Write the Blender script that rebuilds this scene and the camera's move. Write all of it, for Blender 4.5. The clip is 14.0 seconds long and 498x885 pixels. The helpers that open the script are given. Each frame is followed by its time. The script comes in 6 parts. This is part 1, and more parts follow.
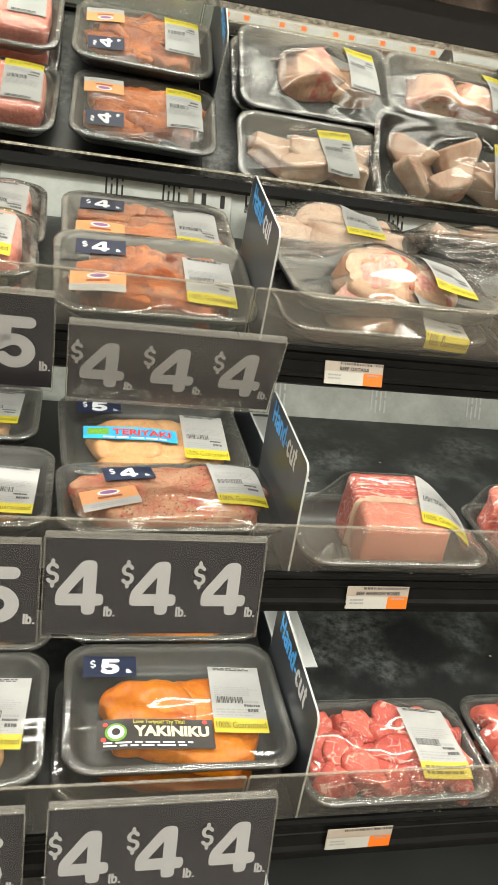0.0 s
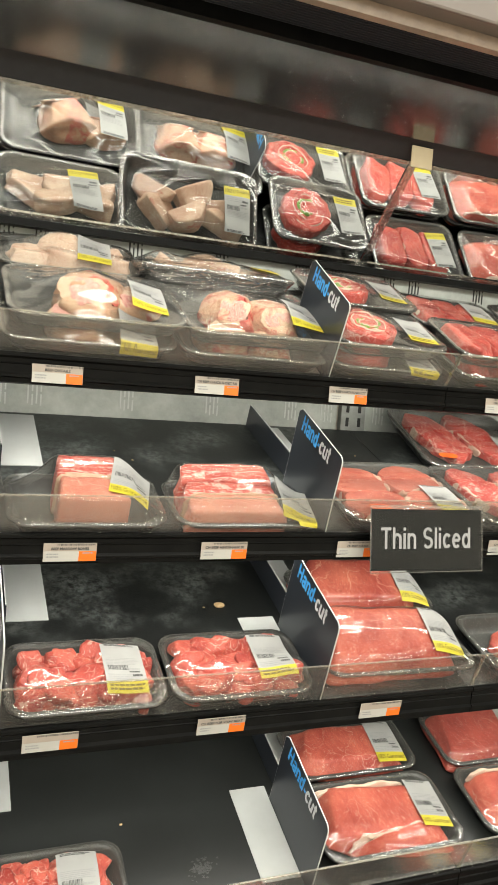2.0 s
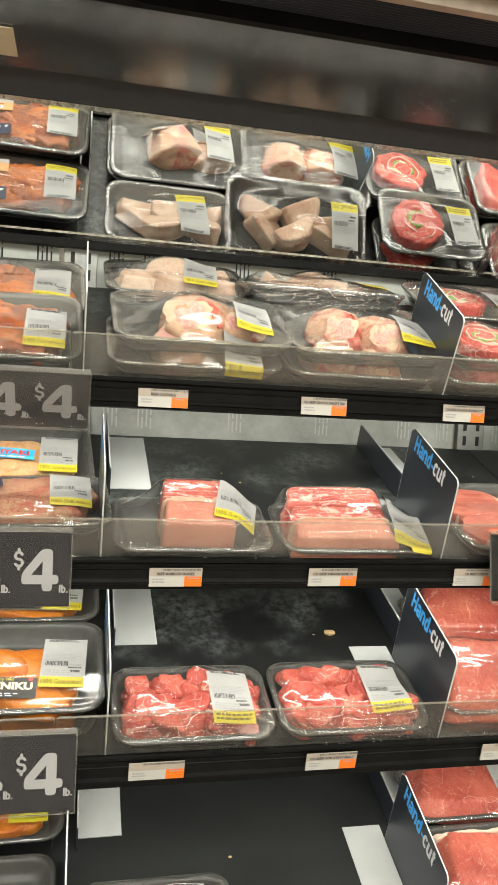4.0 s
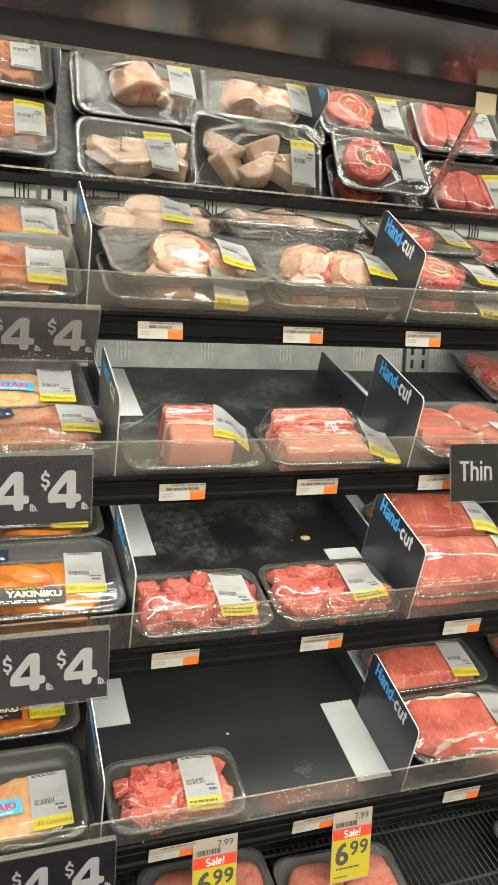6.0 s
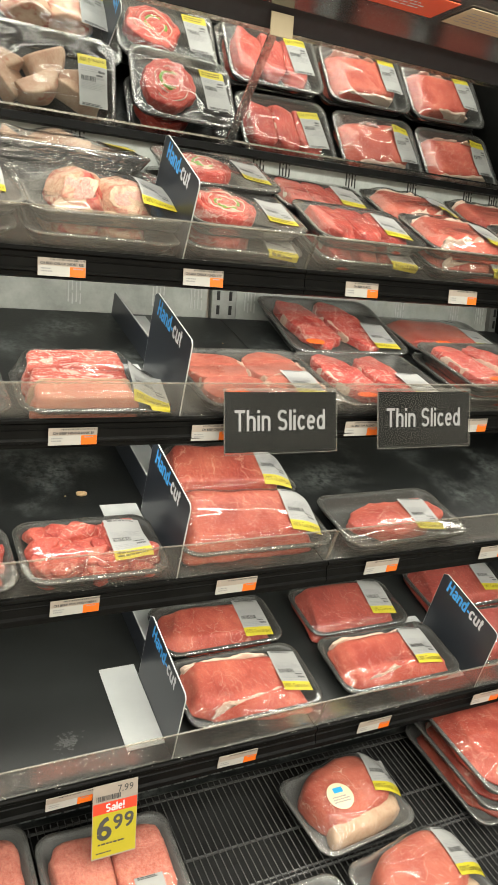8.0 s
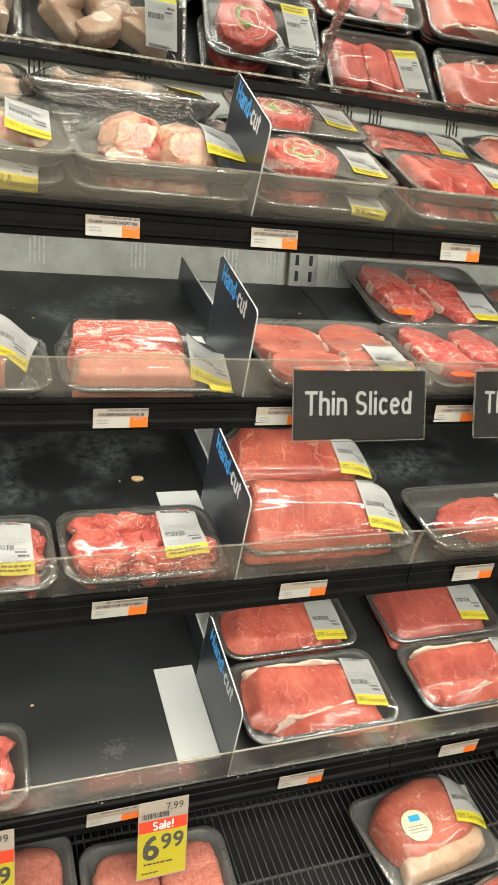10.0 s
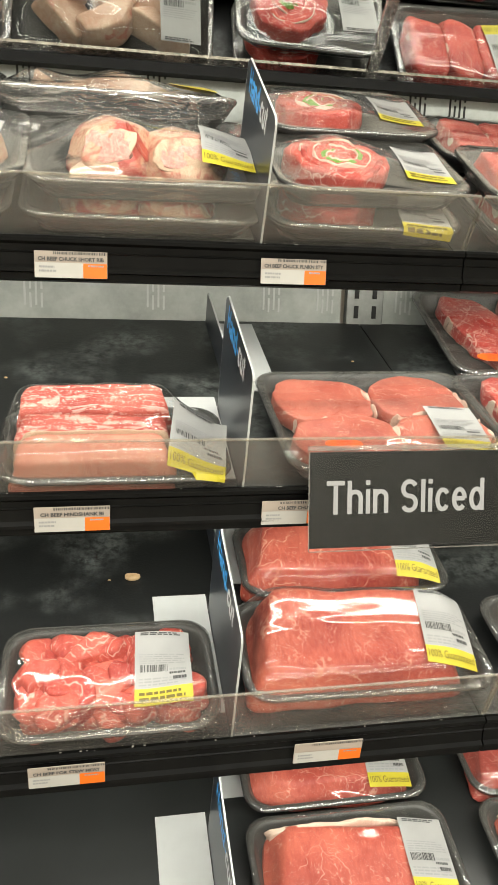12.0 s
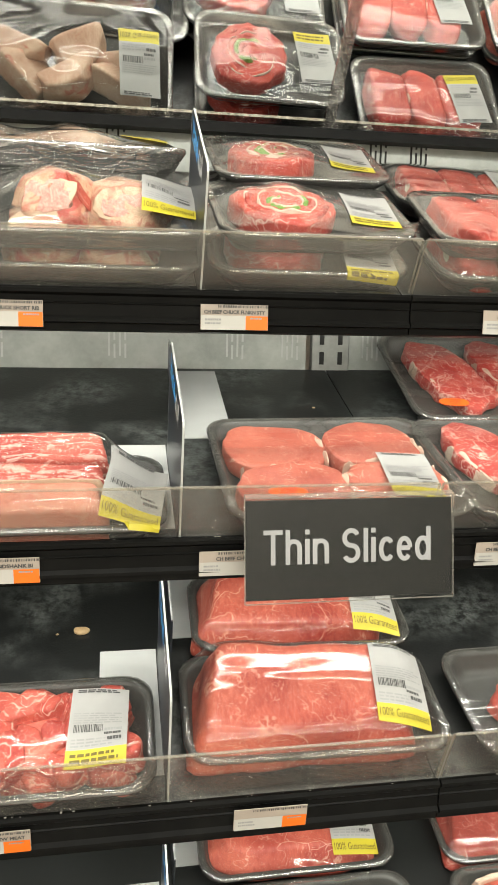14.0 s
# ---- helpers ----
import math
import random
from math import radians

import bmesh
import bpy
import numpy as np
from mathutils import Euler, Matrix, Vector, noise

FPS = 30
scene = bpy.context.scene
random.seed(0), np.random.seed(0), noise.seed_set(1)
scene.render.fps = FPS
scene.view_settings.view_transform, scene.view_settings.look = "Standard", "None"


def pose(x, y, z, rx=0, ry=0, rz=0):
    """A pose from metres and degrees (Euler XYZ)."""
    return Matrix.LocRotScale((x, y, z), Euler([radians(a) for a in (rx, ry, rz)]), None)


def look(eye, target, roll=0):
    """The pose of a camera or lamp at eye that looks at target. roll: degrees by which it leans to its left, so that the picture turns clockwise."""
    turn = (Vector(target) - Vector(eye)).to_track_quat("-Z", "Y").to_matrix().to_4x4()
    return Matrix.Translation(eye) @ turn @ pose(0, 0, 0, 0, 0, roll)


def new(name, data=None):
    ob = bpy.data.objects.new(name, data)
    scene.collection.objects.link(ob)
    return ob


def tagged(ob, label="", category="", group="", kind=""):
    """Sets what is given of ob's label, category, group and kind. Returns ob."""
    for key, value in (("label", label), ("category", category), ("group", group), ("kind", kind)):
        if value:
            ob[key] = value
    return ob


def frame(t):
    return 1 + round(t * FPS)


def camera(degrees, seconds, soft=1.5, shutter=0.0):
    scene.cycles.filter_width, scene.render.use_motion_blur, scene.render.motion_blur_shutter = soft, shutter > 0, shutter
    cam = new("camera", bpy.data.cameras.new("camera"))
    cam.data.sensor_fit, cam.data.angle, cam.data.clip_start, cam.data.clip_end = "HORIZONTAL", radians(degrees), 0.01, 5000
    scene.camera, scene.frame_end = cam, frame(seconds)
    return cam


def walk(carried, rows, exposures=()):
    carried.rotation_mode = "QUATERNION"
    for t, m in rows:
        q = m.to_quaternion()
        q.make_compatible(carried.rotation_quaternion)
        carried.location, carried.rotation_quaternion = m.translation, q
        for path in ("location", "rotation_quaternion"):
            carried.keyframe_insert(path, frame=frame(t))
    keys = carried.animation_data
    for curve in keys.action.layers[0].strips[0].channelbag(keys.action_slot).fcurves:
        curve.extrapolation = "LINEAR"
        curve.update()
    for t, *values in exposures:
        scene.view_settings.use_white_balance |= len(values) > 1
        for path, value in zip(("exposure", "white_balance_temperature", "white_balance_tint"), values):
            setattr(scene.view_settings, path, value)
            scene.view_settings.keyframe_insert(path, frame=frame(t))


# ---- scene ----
from mathutils.geometry import tessellate_polygon

cam = camera(36.0, 14.0)
PATH = [
    (0, (-0.323, -0.953, 1.537), (0.138, 0.982, 1.336), 4.6),
    (0.5, (-0.245, -1.093, 1.55), (0.151, 0.86, 1.381), 4.8),
    (1, (-0.178, -1.232, 1.55), (0.334, 0.695, 1.391), 4.8),
    (1.5, (-0.141, -1.279, 1.543), (0.501, 0.609, 1.396), 4.4),
    (2, (-0.124, -1.279, 1.539), (0.611, 0.575, 1.394), 4.2),
    (2.5, (-0.077, -1.242, 1.529), (0.687, 0.601, 1.386), 4.2),
    (3, (-0.041, -1.172, 1.535), (0.658, 0.697, 1.398), 4.0),
    (3.5, (-0.054, -1.151, 1.538), (0.445, 0.782, 1.427), 3.4),
    (3.7, (-0.068, -1.186, 1.544), (0.369, 0.762, 1.437), 3.2),
    (5.8, (-0.27, -1.355, 1.548), (0.373, 0.517, 1.258), 1.6),
    (6, (-0.269, -1.344, 1.542), (0.399, 0.519, 1.252), 2.0),
    (6.5, (-0.256, -1.328, 1.54), (0.465, 0.515, 1.253), 2.7),
    (7, (-0.24, -1.343, 1.541), (0.588, 0.453, 1.244), 3.1),
    (7.5, (-0.133, -1.351, 1.526), (0.782, 0.396, 1.192), 3.5),
    (7.7, (-0.076, -1.341, 1.52), (0.858, 0.391, 1.161), 3.7),
    (9.8, (0.099, -1.23, 1.494), (0.818, 0.579, 1.036), 3.5),
    (10, (0.096, -1.186, 1.506), (0.8, 0.626, 1.034), 3.7),
    (10.5, (0.09, -1.098, 1.502), (0.741, 0.731, 1.019), 3.8),
    (11, (0.084, -1.011, 1.509), (0.666, 0.839, 1.02), 3.6),
    (11.5, (0.167, -0.94, 1.505), (0.627, 0.948, 1.032), 2.6),
    (12, (0.348, -0.916, 1.536), (0.732, 0.997, 1.098), 1.8),
    (12.5, (0.443, -0.906, 1.547), (0.816, 1.015, 1.131), 1.5),
    (13, (0.442, -0.898, 1.545), (0.813, 1.027, 1.15), 1.4),
    (13.5, (0.45, -0.915, 1.547), (0.834, 1.017, 1.202), 1.2),
    (14, (0.441, -0.91, 1.533), (0.784, 1.035, 1.218), 1.1),
]
walk(cam, [(t, look(eye, target, roll)) for t, eye, target, roll in PATH])

# ---------------------------------------------------------------- light
world = bpy.data.worlds.new("store_air")
scene.world = world
world.use_nodes = True
world.node_tree.nodes["Background"].inputs[0].default_value = (0.9, 0.95, 1.0, 1)
world.node_tree.nodes["Background"].inputs[1].default_value = 0.05


def area_lamp(name, eye, target, wide, tall, watts, colour):
    lamp = bpy.data.lights.new(name, "AREA")
    lamp.shape, lamp.size, lamp.size_y, lamp.energy, lamp.color = "RECTANGLE", wide, tall, watts, colour
    ob = new(name, lamp)
    ob.matrix_world = look(eye, target)
    return ob


NEUTRAL = (1.0, 0.98, 0.87)
# rows of ceiling tubes over the aisle, and the tube hidden behind the canopy's front lip
for row_y, watts, deep in ((-0.9, 62, 0.16), (-2.7, 130, 0.4), (-3.6, 80, 0.4), (-4.5, 110, 0.4), (-5.4, 120, 0.4), (-6.3, 130, 0.4), (-7.2, 130, 0.4), (-8.1, 130, 0.4)):
    area_lamp("ceiling_tube_light", (0.6, row_y, 3.74), (0.6, row_y + 0.001, 0), 7.0, deep, watts, NEUTRAL)
area_lamp("canopy_tube_light", (0.6, -0.165, 2.062), (0.6, 0.06, 1.3), 3.6, 0.06, 20, NEUTRAL)
# slim tubes under the fronts of the upper three shelves
for y, z, watts in ((0.075, 1.553, 6.0), (-0.02, 1.27, 4.4), (-0.085, 1.0, 4.4)):
    area_lamp("shelf_tube_light", (0.6, y, z), (0.6, y + 0.13, z - 0.3), 3.0, 0.012, watts, NEUTRAL)
scene.view_settings.exposure = 0.03

# ---------------------------------------------------------------- materials
MATS = {}


def material(name, colour, rough=0.5, metal=0.0, second=None, scale=40.0, amount=0.5, bump=0.0, bump_scale=200.0,
             spec=0.5, coat=0.0, detail=6.0, grain=0.55):
    """A principled surface whose colour drifts between two tones, with a fine relief."""
    m = bpy.data.materials.new(name)
    m.use_nodes = True
    nt = m.node_tree
    b = nt.nodes["Principled BSDF"]
    b.inputs["Roughness"].default_value, b.inputs["Metallic"].default_value = rough, metal
    b.inputs["Specular IOR Level"].default_value, b.inputs["Coat Weight"].default_value = spec, coat
    b.inputs["Coat Roughness"].default_value = 0.08
    b.inputs["Base Color"].default_value = (*colour, 1)
    co = nt.nodes.new("ShaderNodeTexCoord")
    info = nt.nodes.new("ShaderNodeObjectInfo")
    shift = nt.nodes.new("ShaderNodeVectorMath")
    shift.operation = "MULTIPLY_ADD"
    nt.links.new(info.outputs["Random"], shift.inputs[0])
    shift.inputs[1].default_value = (7.3, 3.1, 5.7)
    nt.links.new(co.outputs["Object"], shift.inputs[2])
    place = shift.outputs[0]
    if second:
        n = nt.nodes.new("ShaderNodeTexNoise")
        n.inputs["Scale"].default_value, n.inputs["Detail"].default_value, n.inputs["Roughness"].default_value = scale, detail, grain
        nt.links.new(place, n.inputs["Vector"])
        ramp = nt.nodes.new("ShaderNodeMapRange")
        ramp.inputs[1].default_value, ramp.inputs[2].default_value = 0.5 - amount / 2, 0.5 + amount / 2
        nt.links.new(n.outputs["Fac"], ramp.inputs[0])
        mix = nt.nodes.new("ShaderNodeMix")
        mix.data_type = "RGBA"
        mix.inputs[6].default_value, mix.inputs[7].default_value = (*colour, 1), (*second, 1)
        nt.links.new(ramp.outputs[0], mix.inputs[0])
        nt.links.new(mix.outputs[2], b.inputs["Base Color"])
    if bump:
        n2 = nt.nodes.new("ShaderNodeTexNoise")
        n2.inputs["Scale"].default_value, n2.inputs["Detail"].default_value = bump_scale, 4
        nt.links.new(place, n2.inputs["Vector"])
        bn = nt.nodes.new("ShaderNodeBump")
        bn.inputs["Strength"].default_value, bn.inputs["Distance"].default_value = bump, 0.002
        nt.links.new(n2.outputs["Fac"], bn.inputs["Height"])
        nt.links.new(bn.outputs[0], b.inputs["Normal"])
    MATS[name] = m
    return m


def veined(name, dark, bright, fat, vein_scale=26.0, vein_width=0.03, vein_amount=1.0, rim=0.0, rough=0.42, bump=0.25,
           fleck=0.0, fat_patch=0.0, tone_scale=14.0, keep=0.5, piece=0.3, along=(1, 1, 1), fibres=1.4, warp_by=0.09):
    """Raw meat: two reds, fine pale marbling along distorted cell edges, an optional rim of fat at the outline."""
    m = material(name, dark, rough, second=bright, scale=tone_scale, amount=0.4, bump=bump, bump_scale=170.0, spec=0.35)
    nt = m.node_tree
    b = nt.nodes["Principled BSDF"]
    co = next(n for n in nt.nodes if n.type == "TEX_COORD")
    shift = next(n for n in nt.nodes if n.type == "VECT_MATH")
    blend = next(n for n in nt.nodes if n.type == "MIX")
    tone = blend.inputs[0].links[0].from_socket
    info = next(n for n in nt.nodes if n.type == "OBJECT_INFO")
    vary = nt.nodes.new("ShaderNodeMath")
    vary.operation, vary.inputs[1].default_value = "MULTIPLY_ADD", piece
    nt.links.new(info.outputs["Random"], vary.inputs[0])
    nt.links.new(tone, vary.inputs[2])
    stretch = nt.nodes.new("ShaderNodeMapping")
    stretch.inputs["Rotation"].default_value, stretch.inputs["Scale"].default_value = (0, 0, 0.5), (1.0, 0.3, 0.6)
    nt.links.new(shift.outputs[0], stretch.inputs["Vector"])
    fibre = nt.nodes.new("ShaderNodeTexNoise")
    fibre.inputs["Scale"].default_value, fibre.inputs["Detail"].default_value, fibre.inputs["Roughness"].default_value = 210.0, 5, 0.7
    nt.links.new(stretch.outputs[0], fibre.inputs["Vector"])
    mixed = nt.nodes.new("ShaderNodeMath")
    mixed.operation, mixed.inputs[1].default_value, mixed.use_clamp = "MULTIPLY_ADD", fibres, True
    nt.links.new(fibre.outputs["Fac"], mixed.inputs[0])
    low = nt.nodes.new("ShaderNodeMath")
    low.operation, low.inputs[1].default_value = "SUBTRACT", fibres / 2 + piece / 2
    nt.links.new(vary.outputs[0], low.inputs[0])
    nt.links.new(low.outputs[0], mixed.inputs[2])
    nt.links.new(mixed.outputs[0], blend.inputs[0])
    base = blend.outputs[2]
    warp = nt.nodes.new("ShaderNodeTexNoise")
    warp.inputs["Scale"].default_value, warp.inputs["Detail"].default_value = 22.0, 3
    nt.links.new(shift.outputs[0], warp.inputs["Vector"])
    add = nt.nodes.new("ShaderNodeVectorMath")
    add.operation = "MULTIPLY_ADD"
    add.inputs[1].default_value = (warp_by, warp_by, warp_by)
    nt.links.new(warp.outputs["Color"], add.inputs[0])
    nt.links.new(shift.outputs[0], add.inputs[2])

    run = nt.nodes.new("ShaderNodeVectorMath")
    run.operation, run.inputs[1].default_value = "MULTIPLY", along
    nt.links.new(add.outputs[0], run.inputs[0])

    def vein(scale, width, strength, keep):
        v = nt.nodes.new("ShaderNodeTexVoronoi")
        v.feature = "DISTANCE_TO_EDGE"
        v.inputs["Scale"].default_value = scale
        nt.links.new(run.outputs[0], v.inputs["Vector"])
        r = nt.nodes.new("ShaderNodeMapRange")
        r.inputs[1].default_value, r.inputs[2].default_value = width * 0.4, width * 0.1
        nt.links.new(v.outputs["Distance"], r.inputs[0])
        pick = nt.nodes.new("ShaderNodeTexNoise")
        pick.inputs["Scale"].default_value, pick.inputs["Detail"].default_value = scale * 1.6, 3
        nt.links.new(shift.outputs[0], pick.inputs["Vector"])
        p = nt.nodes.new("ShaderNodeMapRange")
        p.inputs[1].default_value, p.inputs[2].default_value = keep - 0.05, keep + 0.03
        p.inputs[4].default_value = strength
        nt.links.new(pick.outputs["Fac"], p.inputs[0])
        mul = nt.nodes.new("ShaderNodeMath")
        mul.operation = "MULTIPLY"
        nt.links.new(r.outputs[0], mul.inputs[0])
        nt.links.new(p.outputs[0], mul.inputs[1])
        return mul.outputs[0]

    def paint(base, mask, colour):
        mix = nt.nodes.new("ShaderNodeMix")
        mix.data_type = "RGBA"
        nt.links.new(mask, mix.inputs[0])
        nt.links.new(base, mix.inputs[6])
        mix.inputs[7].default_value = (*colour, 1)
        return mix.outputs[2]

    base = paint(base, vein(vein_scale, vein_width, 0.8 * vein_amount, keep), fat)
    base = paint(base, vein(vein_scale * 2.9, vein_width * 1.3, 0.7 * vein_amount, keep + 0.02), fat)
    speck = nt.nodes.new("ShaderNodeTexNoise")
    speck.inputs["Scale"].default_value, speck.inputs["Detail"].default_value = 130.0, 2
    nt.links.new(add.outputs[0], speck.inputs["Vector"])
    spot = nt.nodes.new("ShaderNodeMapRange")
    spot.inputs[1].default_value, spot.inputs[2].default_value, spot.inputs[4].default_value = 0.64, 0.7, 0.55 * vein_amount
    nt.links.new(speck.outputs["Fac"], spot.inputs[0])
    base = paint(base, spot.outputs[0], fat)
    if fat_patch:
        n = nt.nodes.new("ShaderNodeTexNoise")
        n.inputs["Scale"].default_value, n.inputs["Detail"].default_value = 16.0, 5
        nt.links.new(add.outputs[0], n.inputs["Vector"])
        r = nt.nodes.new("ShaderNodeMapRange")
        r.inputs[1].default_value, r.inputs[2].default_value = 0.72 - fat_patch * 0.3, 0.76 - fat_patch * 0.28
        nt.links.new(n.outputs["Fac"], r.inputs[0])
        base = paint(base, r.outputs[0], fat)
    if fleck:
        v = nt.nodes.new("ShaderNodeTexVoronoi")
        v.inputs["Scale"].default_value = 190.0
        nt.links.new(shift.outputs[0], v.inputs["Vector"])
        r = nt.nodes.new("ShaderNodeMapRange")
        r.inputs[1].default_value, r.inputs[2].default_value = 0.12 + fleck * 0.2, 0.1
        nt.links.new(v.outputs["Distance"], r.inputs[0])
        base = paint(base, r.outputs[0], (0.03, 0.022, 0.012))
    if rim:
        off = nt.nodes.new("ShaderNodeVectorMath")
        off.operation = "MULTIPLY_ADD"
        off.inputs[1].default_value, off.inputs[2].default_value = (2, 2, 0), (-1, -1, 0)
        nt.links.new(co.outputs["Generated"], off.inputs[0])
        ln = nt.nodes.new("ShaderNodeVectorMath")
        ln.operation = "LENGTH"
        nt.links.new(off.outputs[0], ln.inputs[0])
        wob = nt.nodes.new("ShaderNodeMath")
        wob.operation = "MULTIPLY_ADD"
        wob.inputs[1].default_value = 0.5
        nt.links.new(warp.outputs["Fac"], wob.inputs[0])
        nt.links.new(ln.outputs["Value"], wob.inputs[2])
        r = nt.nodes.new("ShaderNodeMapRange")
        r.inputs[1].default_value, r.inputs[2].default_value = 1.25 - rim, 1.3 - rim
        nt.links.new(wob.outputs[0], r.inputs[0])
        base = paint(base, r.outputs[0], fat)
    nt.links.new(base, b.inputs["Base Color"])
    return m


def clear(name, tint, rough, base_gloss, edge_gloss=0.8, wrinkle=0.0, wrinkle_scale=60.0, haze=0.0, fine_part=0.05, detail=3, deep=0.004):
    """Thin clear plastic: mostly see-through, with gloss that grows at a grazing look."""
    m = bpy.data.materials.new(name)
    m.use_nodes = True
    nt = m.node_tree
    nt.nodes.remove(nt.nodes["Principled BSDF"])
    out = nt.nodes["Material Output"]
    t = nt.nodes.new("ShaderNodeBsdfTransparent")
    t.inputs[0].default_value = (*tint, 1)
    g = nt.nodes.new("ShaderNodeBsdfGlossy")
    g.inputs["Roughness"].default_value = rough
    f = nt.nodes.new("ShaderNodeLayerWeight")
    power = nt.nodes.new("ShaderNodeMath")
    power.operation, power.inputs[1].default_value = "POWER", 3.0
    nt.links.new(f.outputs["Facing"], power.inputs[0])
    add = nt.nodes.new("ShaderNodeMath")
    add.operation, add.inputs[1].default_value, add.inputs[2].default_value = "MULTIPLY_ADD", edge_gloss, base_gloss
    mix = nt.nodes.new("ShaderNodeMixShader")
    nt.links.new(power.outputs[0], add.inputs[0])
    nt.links.new(add.outputs[0], mix.inputs[0])
    nt.links.new(t.outputs[0], mix.inputs[1])
    nt.links.new(g.outputs[0], mix.inputs[2])
    last = mix.outputs[0]
    if haze:
        d = nt.nodes.new("ShaderNodeBsdfDiffuse")
        d.inputs[0].default_value = (0.8, 0.76, 0.7, 1)
        over = nt.nodes.new("ShaderNodeMixShader")
        over.inputs[0].default_value = haze
        nt.links.new(last, over.inputs[1])
        nt.links.new(d.outputs[0], over.inputs[2])
        last = over.outputs[0]
    nt.links.new(last, out.inputs[0])
    if wrinkle:
        co = nt.nodes.new("ShaderNodeTexCoord")
        info = nt.nodes.new("ShaderNodeObjectInfo")
        mp = nt.nodes.new("ShaderNodeVectorMath")
        mp.operation, mp.inputs[1].default_value = "MULTIPLY_ADD", (5, 9, 3)
        nt.links.new(info.outputs["Random"], mp.inputs[0])
        nt.links.new(co.outputs["Object"], mp.inputs[2])
        st = nt.nodes.new("ShaderNodeVectorMath")
        st.operation, st.inputs[1].default_value = "MULTIPLY", (0.35, 1.3, 1)
        nt.links.new(mp.outputs[0], st.inputs[0])
        n = nt.nodes.new("ShaderNodeTexNoise")
        n.inputs["Scale"].default_value, n.inputs["Detail"].default_value = wrinkle_scale, detail
        n.inputs["Distortion"].default_value = 0.6
        nt.links.new(st.outputs[0], n.inputs["Vector"])
        bn = nt.nodes.new("ShaderNodeBump")
        bn.inputs["Strength"].default_value, bn.inputs["Distance"].default_value = wrinkle, deep
        fine = nt.nodes.new("ShaderNodeTexNoise")
        fine.inputs["Scale"].default_value, fine.inputs["Detail"].default_value = wrinkle_scale * 4.5, 2
        turn = nt.nodes.new("ShaderNodeMapping")
        turn.inputs["Rotation"].default_value, turn.inputs["Scale"].default_value = (0, 0, 0.6), (0.16, 1.2, 1)
        nt.links.new(mp.outputs[0], turn.inputs["Vector"])
        nt.links.new(turn.outputs[0], fine.inputs["Vector"])
        both = nt.nodes.new("ShaderNodeMath")
        both.operation, both.inputs[1].default_value = "MULTIPLY_ADD", fine_part
        nt.links.new(fine.outputs["Fac"], both.inputs[0])
        nt.links.new(n.outputs["Fac"], both.inputs[2])
        nt.links.new(both.outputs[0], bn.inputs["Height"])
        nt.links.new(bn.outputs[0], g.inputs["Normal"])
        nt.links.new(bn.outputs[0], f.inputs["Normal"])
    MATS[name] = m
    return m


material("foam_pale", (0.16, 0.165, 0.165), 0.36, second=(0.2, 0.205, 0.2), scale=60, amount=0.5, bump=0.05, bump_scale=350)
material("foam", (0.04, 0.0412, 0.0385), 0.36, second=(0.058, 0.0595, 0.056), scale=60, amount=0.5, bump=0.05, bump_scale=350)
pan = material("shelf_black", (0.008, 0.009, 0.0088), 0.4, second=(0.1, 0.11, 0.106), scale=62, amount=0.2, bump=0.12, bump_scale=300, detail=12, spec=0.6, grain=0.74)
fade = pan.node_tree.nodes.new("ShaderNodeTexNoise")        # the smears come in patches
fade.inputs["Scale"].default_value, fade.inputs["Detail"].default_value = 7.0, 3
cut = pan.node_tree.nodes.new("ShaderNodeMapRange")
cut.inputs[1].default_value, cut.inputs[2].default_value = 0.46, 0.68
times = pan.node_tree.nodes.new("ShaderNodeMath")
times.operation = "MULTIPLY"
tint = next(n for n in pan.node_tree.nodes if n.type == "MIX")
pan.node_tree.links.new(next(n for n in pan.node_tree.nodes if n.type == "TEX_COORD").outputs["Object"], fade.inputs["Vector"])
pan.node_tree.links.new(fade.outputs["Fac"], cut.inputs[0])
pan.node_tree.links.new(cut.outputs[0], times.inputs[0])
pan.node_tree.links.new(tint.inputs[0].links[0].from_socket, times.inputs[1])
pan.node_tree.links.new(times.outputs[0], tint.inputs[0])
material("pan_clean", (0.012, 0.013, 0.0125), 0.33, second=(0.022, 0.024, 0.0235), scale=7, amount=0.4, bump=0.03, bump_scale=300, detail=4, spec=0.7)
material("rail_black", (0.004, 0.004, 0.004), 0.32, second=(0.007, 0.007, 0.0065), scale=30, amount=0.4, bump=0.04, bump_scale=400, spec=0.06)
material("wire_black", (0.07, 0.07, 0.07), 0.25, second=(0.1, 0.1, 0.1), scale=60, spec=0.8)
material("wall_grey", (0.5, 0.53, 0.495), 0.36, second=(0.3, 0.32, 0.295), scale=9, amount=0.35, grain=0.7, bump=0.05, bump_scale=120)
material("slot_dark", (0.008, 0.008, 0.008), 0.7, second=(0.015, 0.015, 0.015))
material("residue_grey", (0.05, 0.051, 0.05), 0.6, second=(0.09, 0.092, 0.09), scale=300)
material("slot_pale", (0.6, 0.62, 0.6), 0.5, second=(0.5, 0.52, 0.5))
material("speck_pale", (0.5, 0.48, 0.43), 0.4, second=(0.36, 0.34, 0.3), scale=300)
material("slot_dull", (0.12, 0.122, 0.12), 0.45, second=(0.16, 0.162, 0.16))
material("deck_grey", (0.5, 0.52, 0.53), 0.3, second=(0.42, 0.44, 0.45), scale=20)
material("steel", (0.3, 0.31, 0.3), 0.4, 0.5, second=(0.22, 0.23, 0.22), scale=60)
material("mirror_glass", (0.9, 0.92, 0.91), 0.012, 1.0)
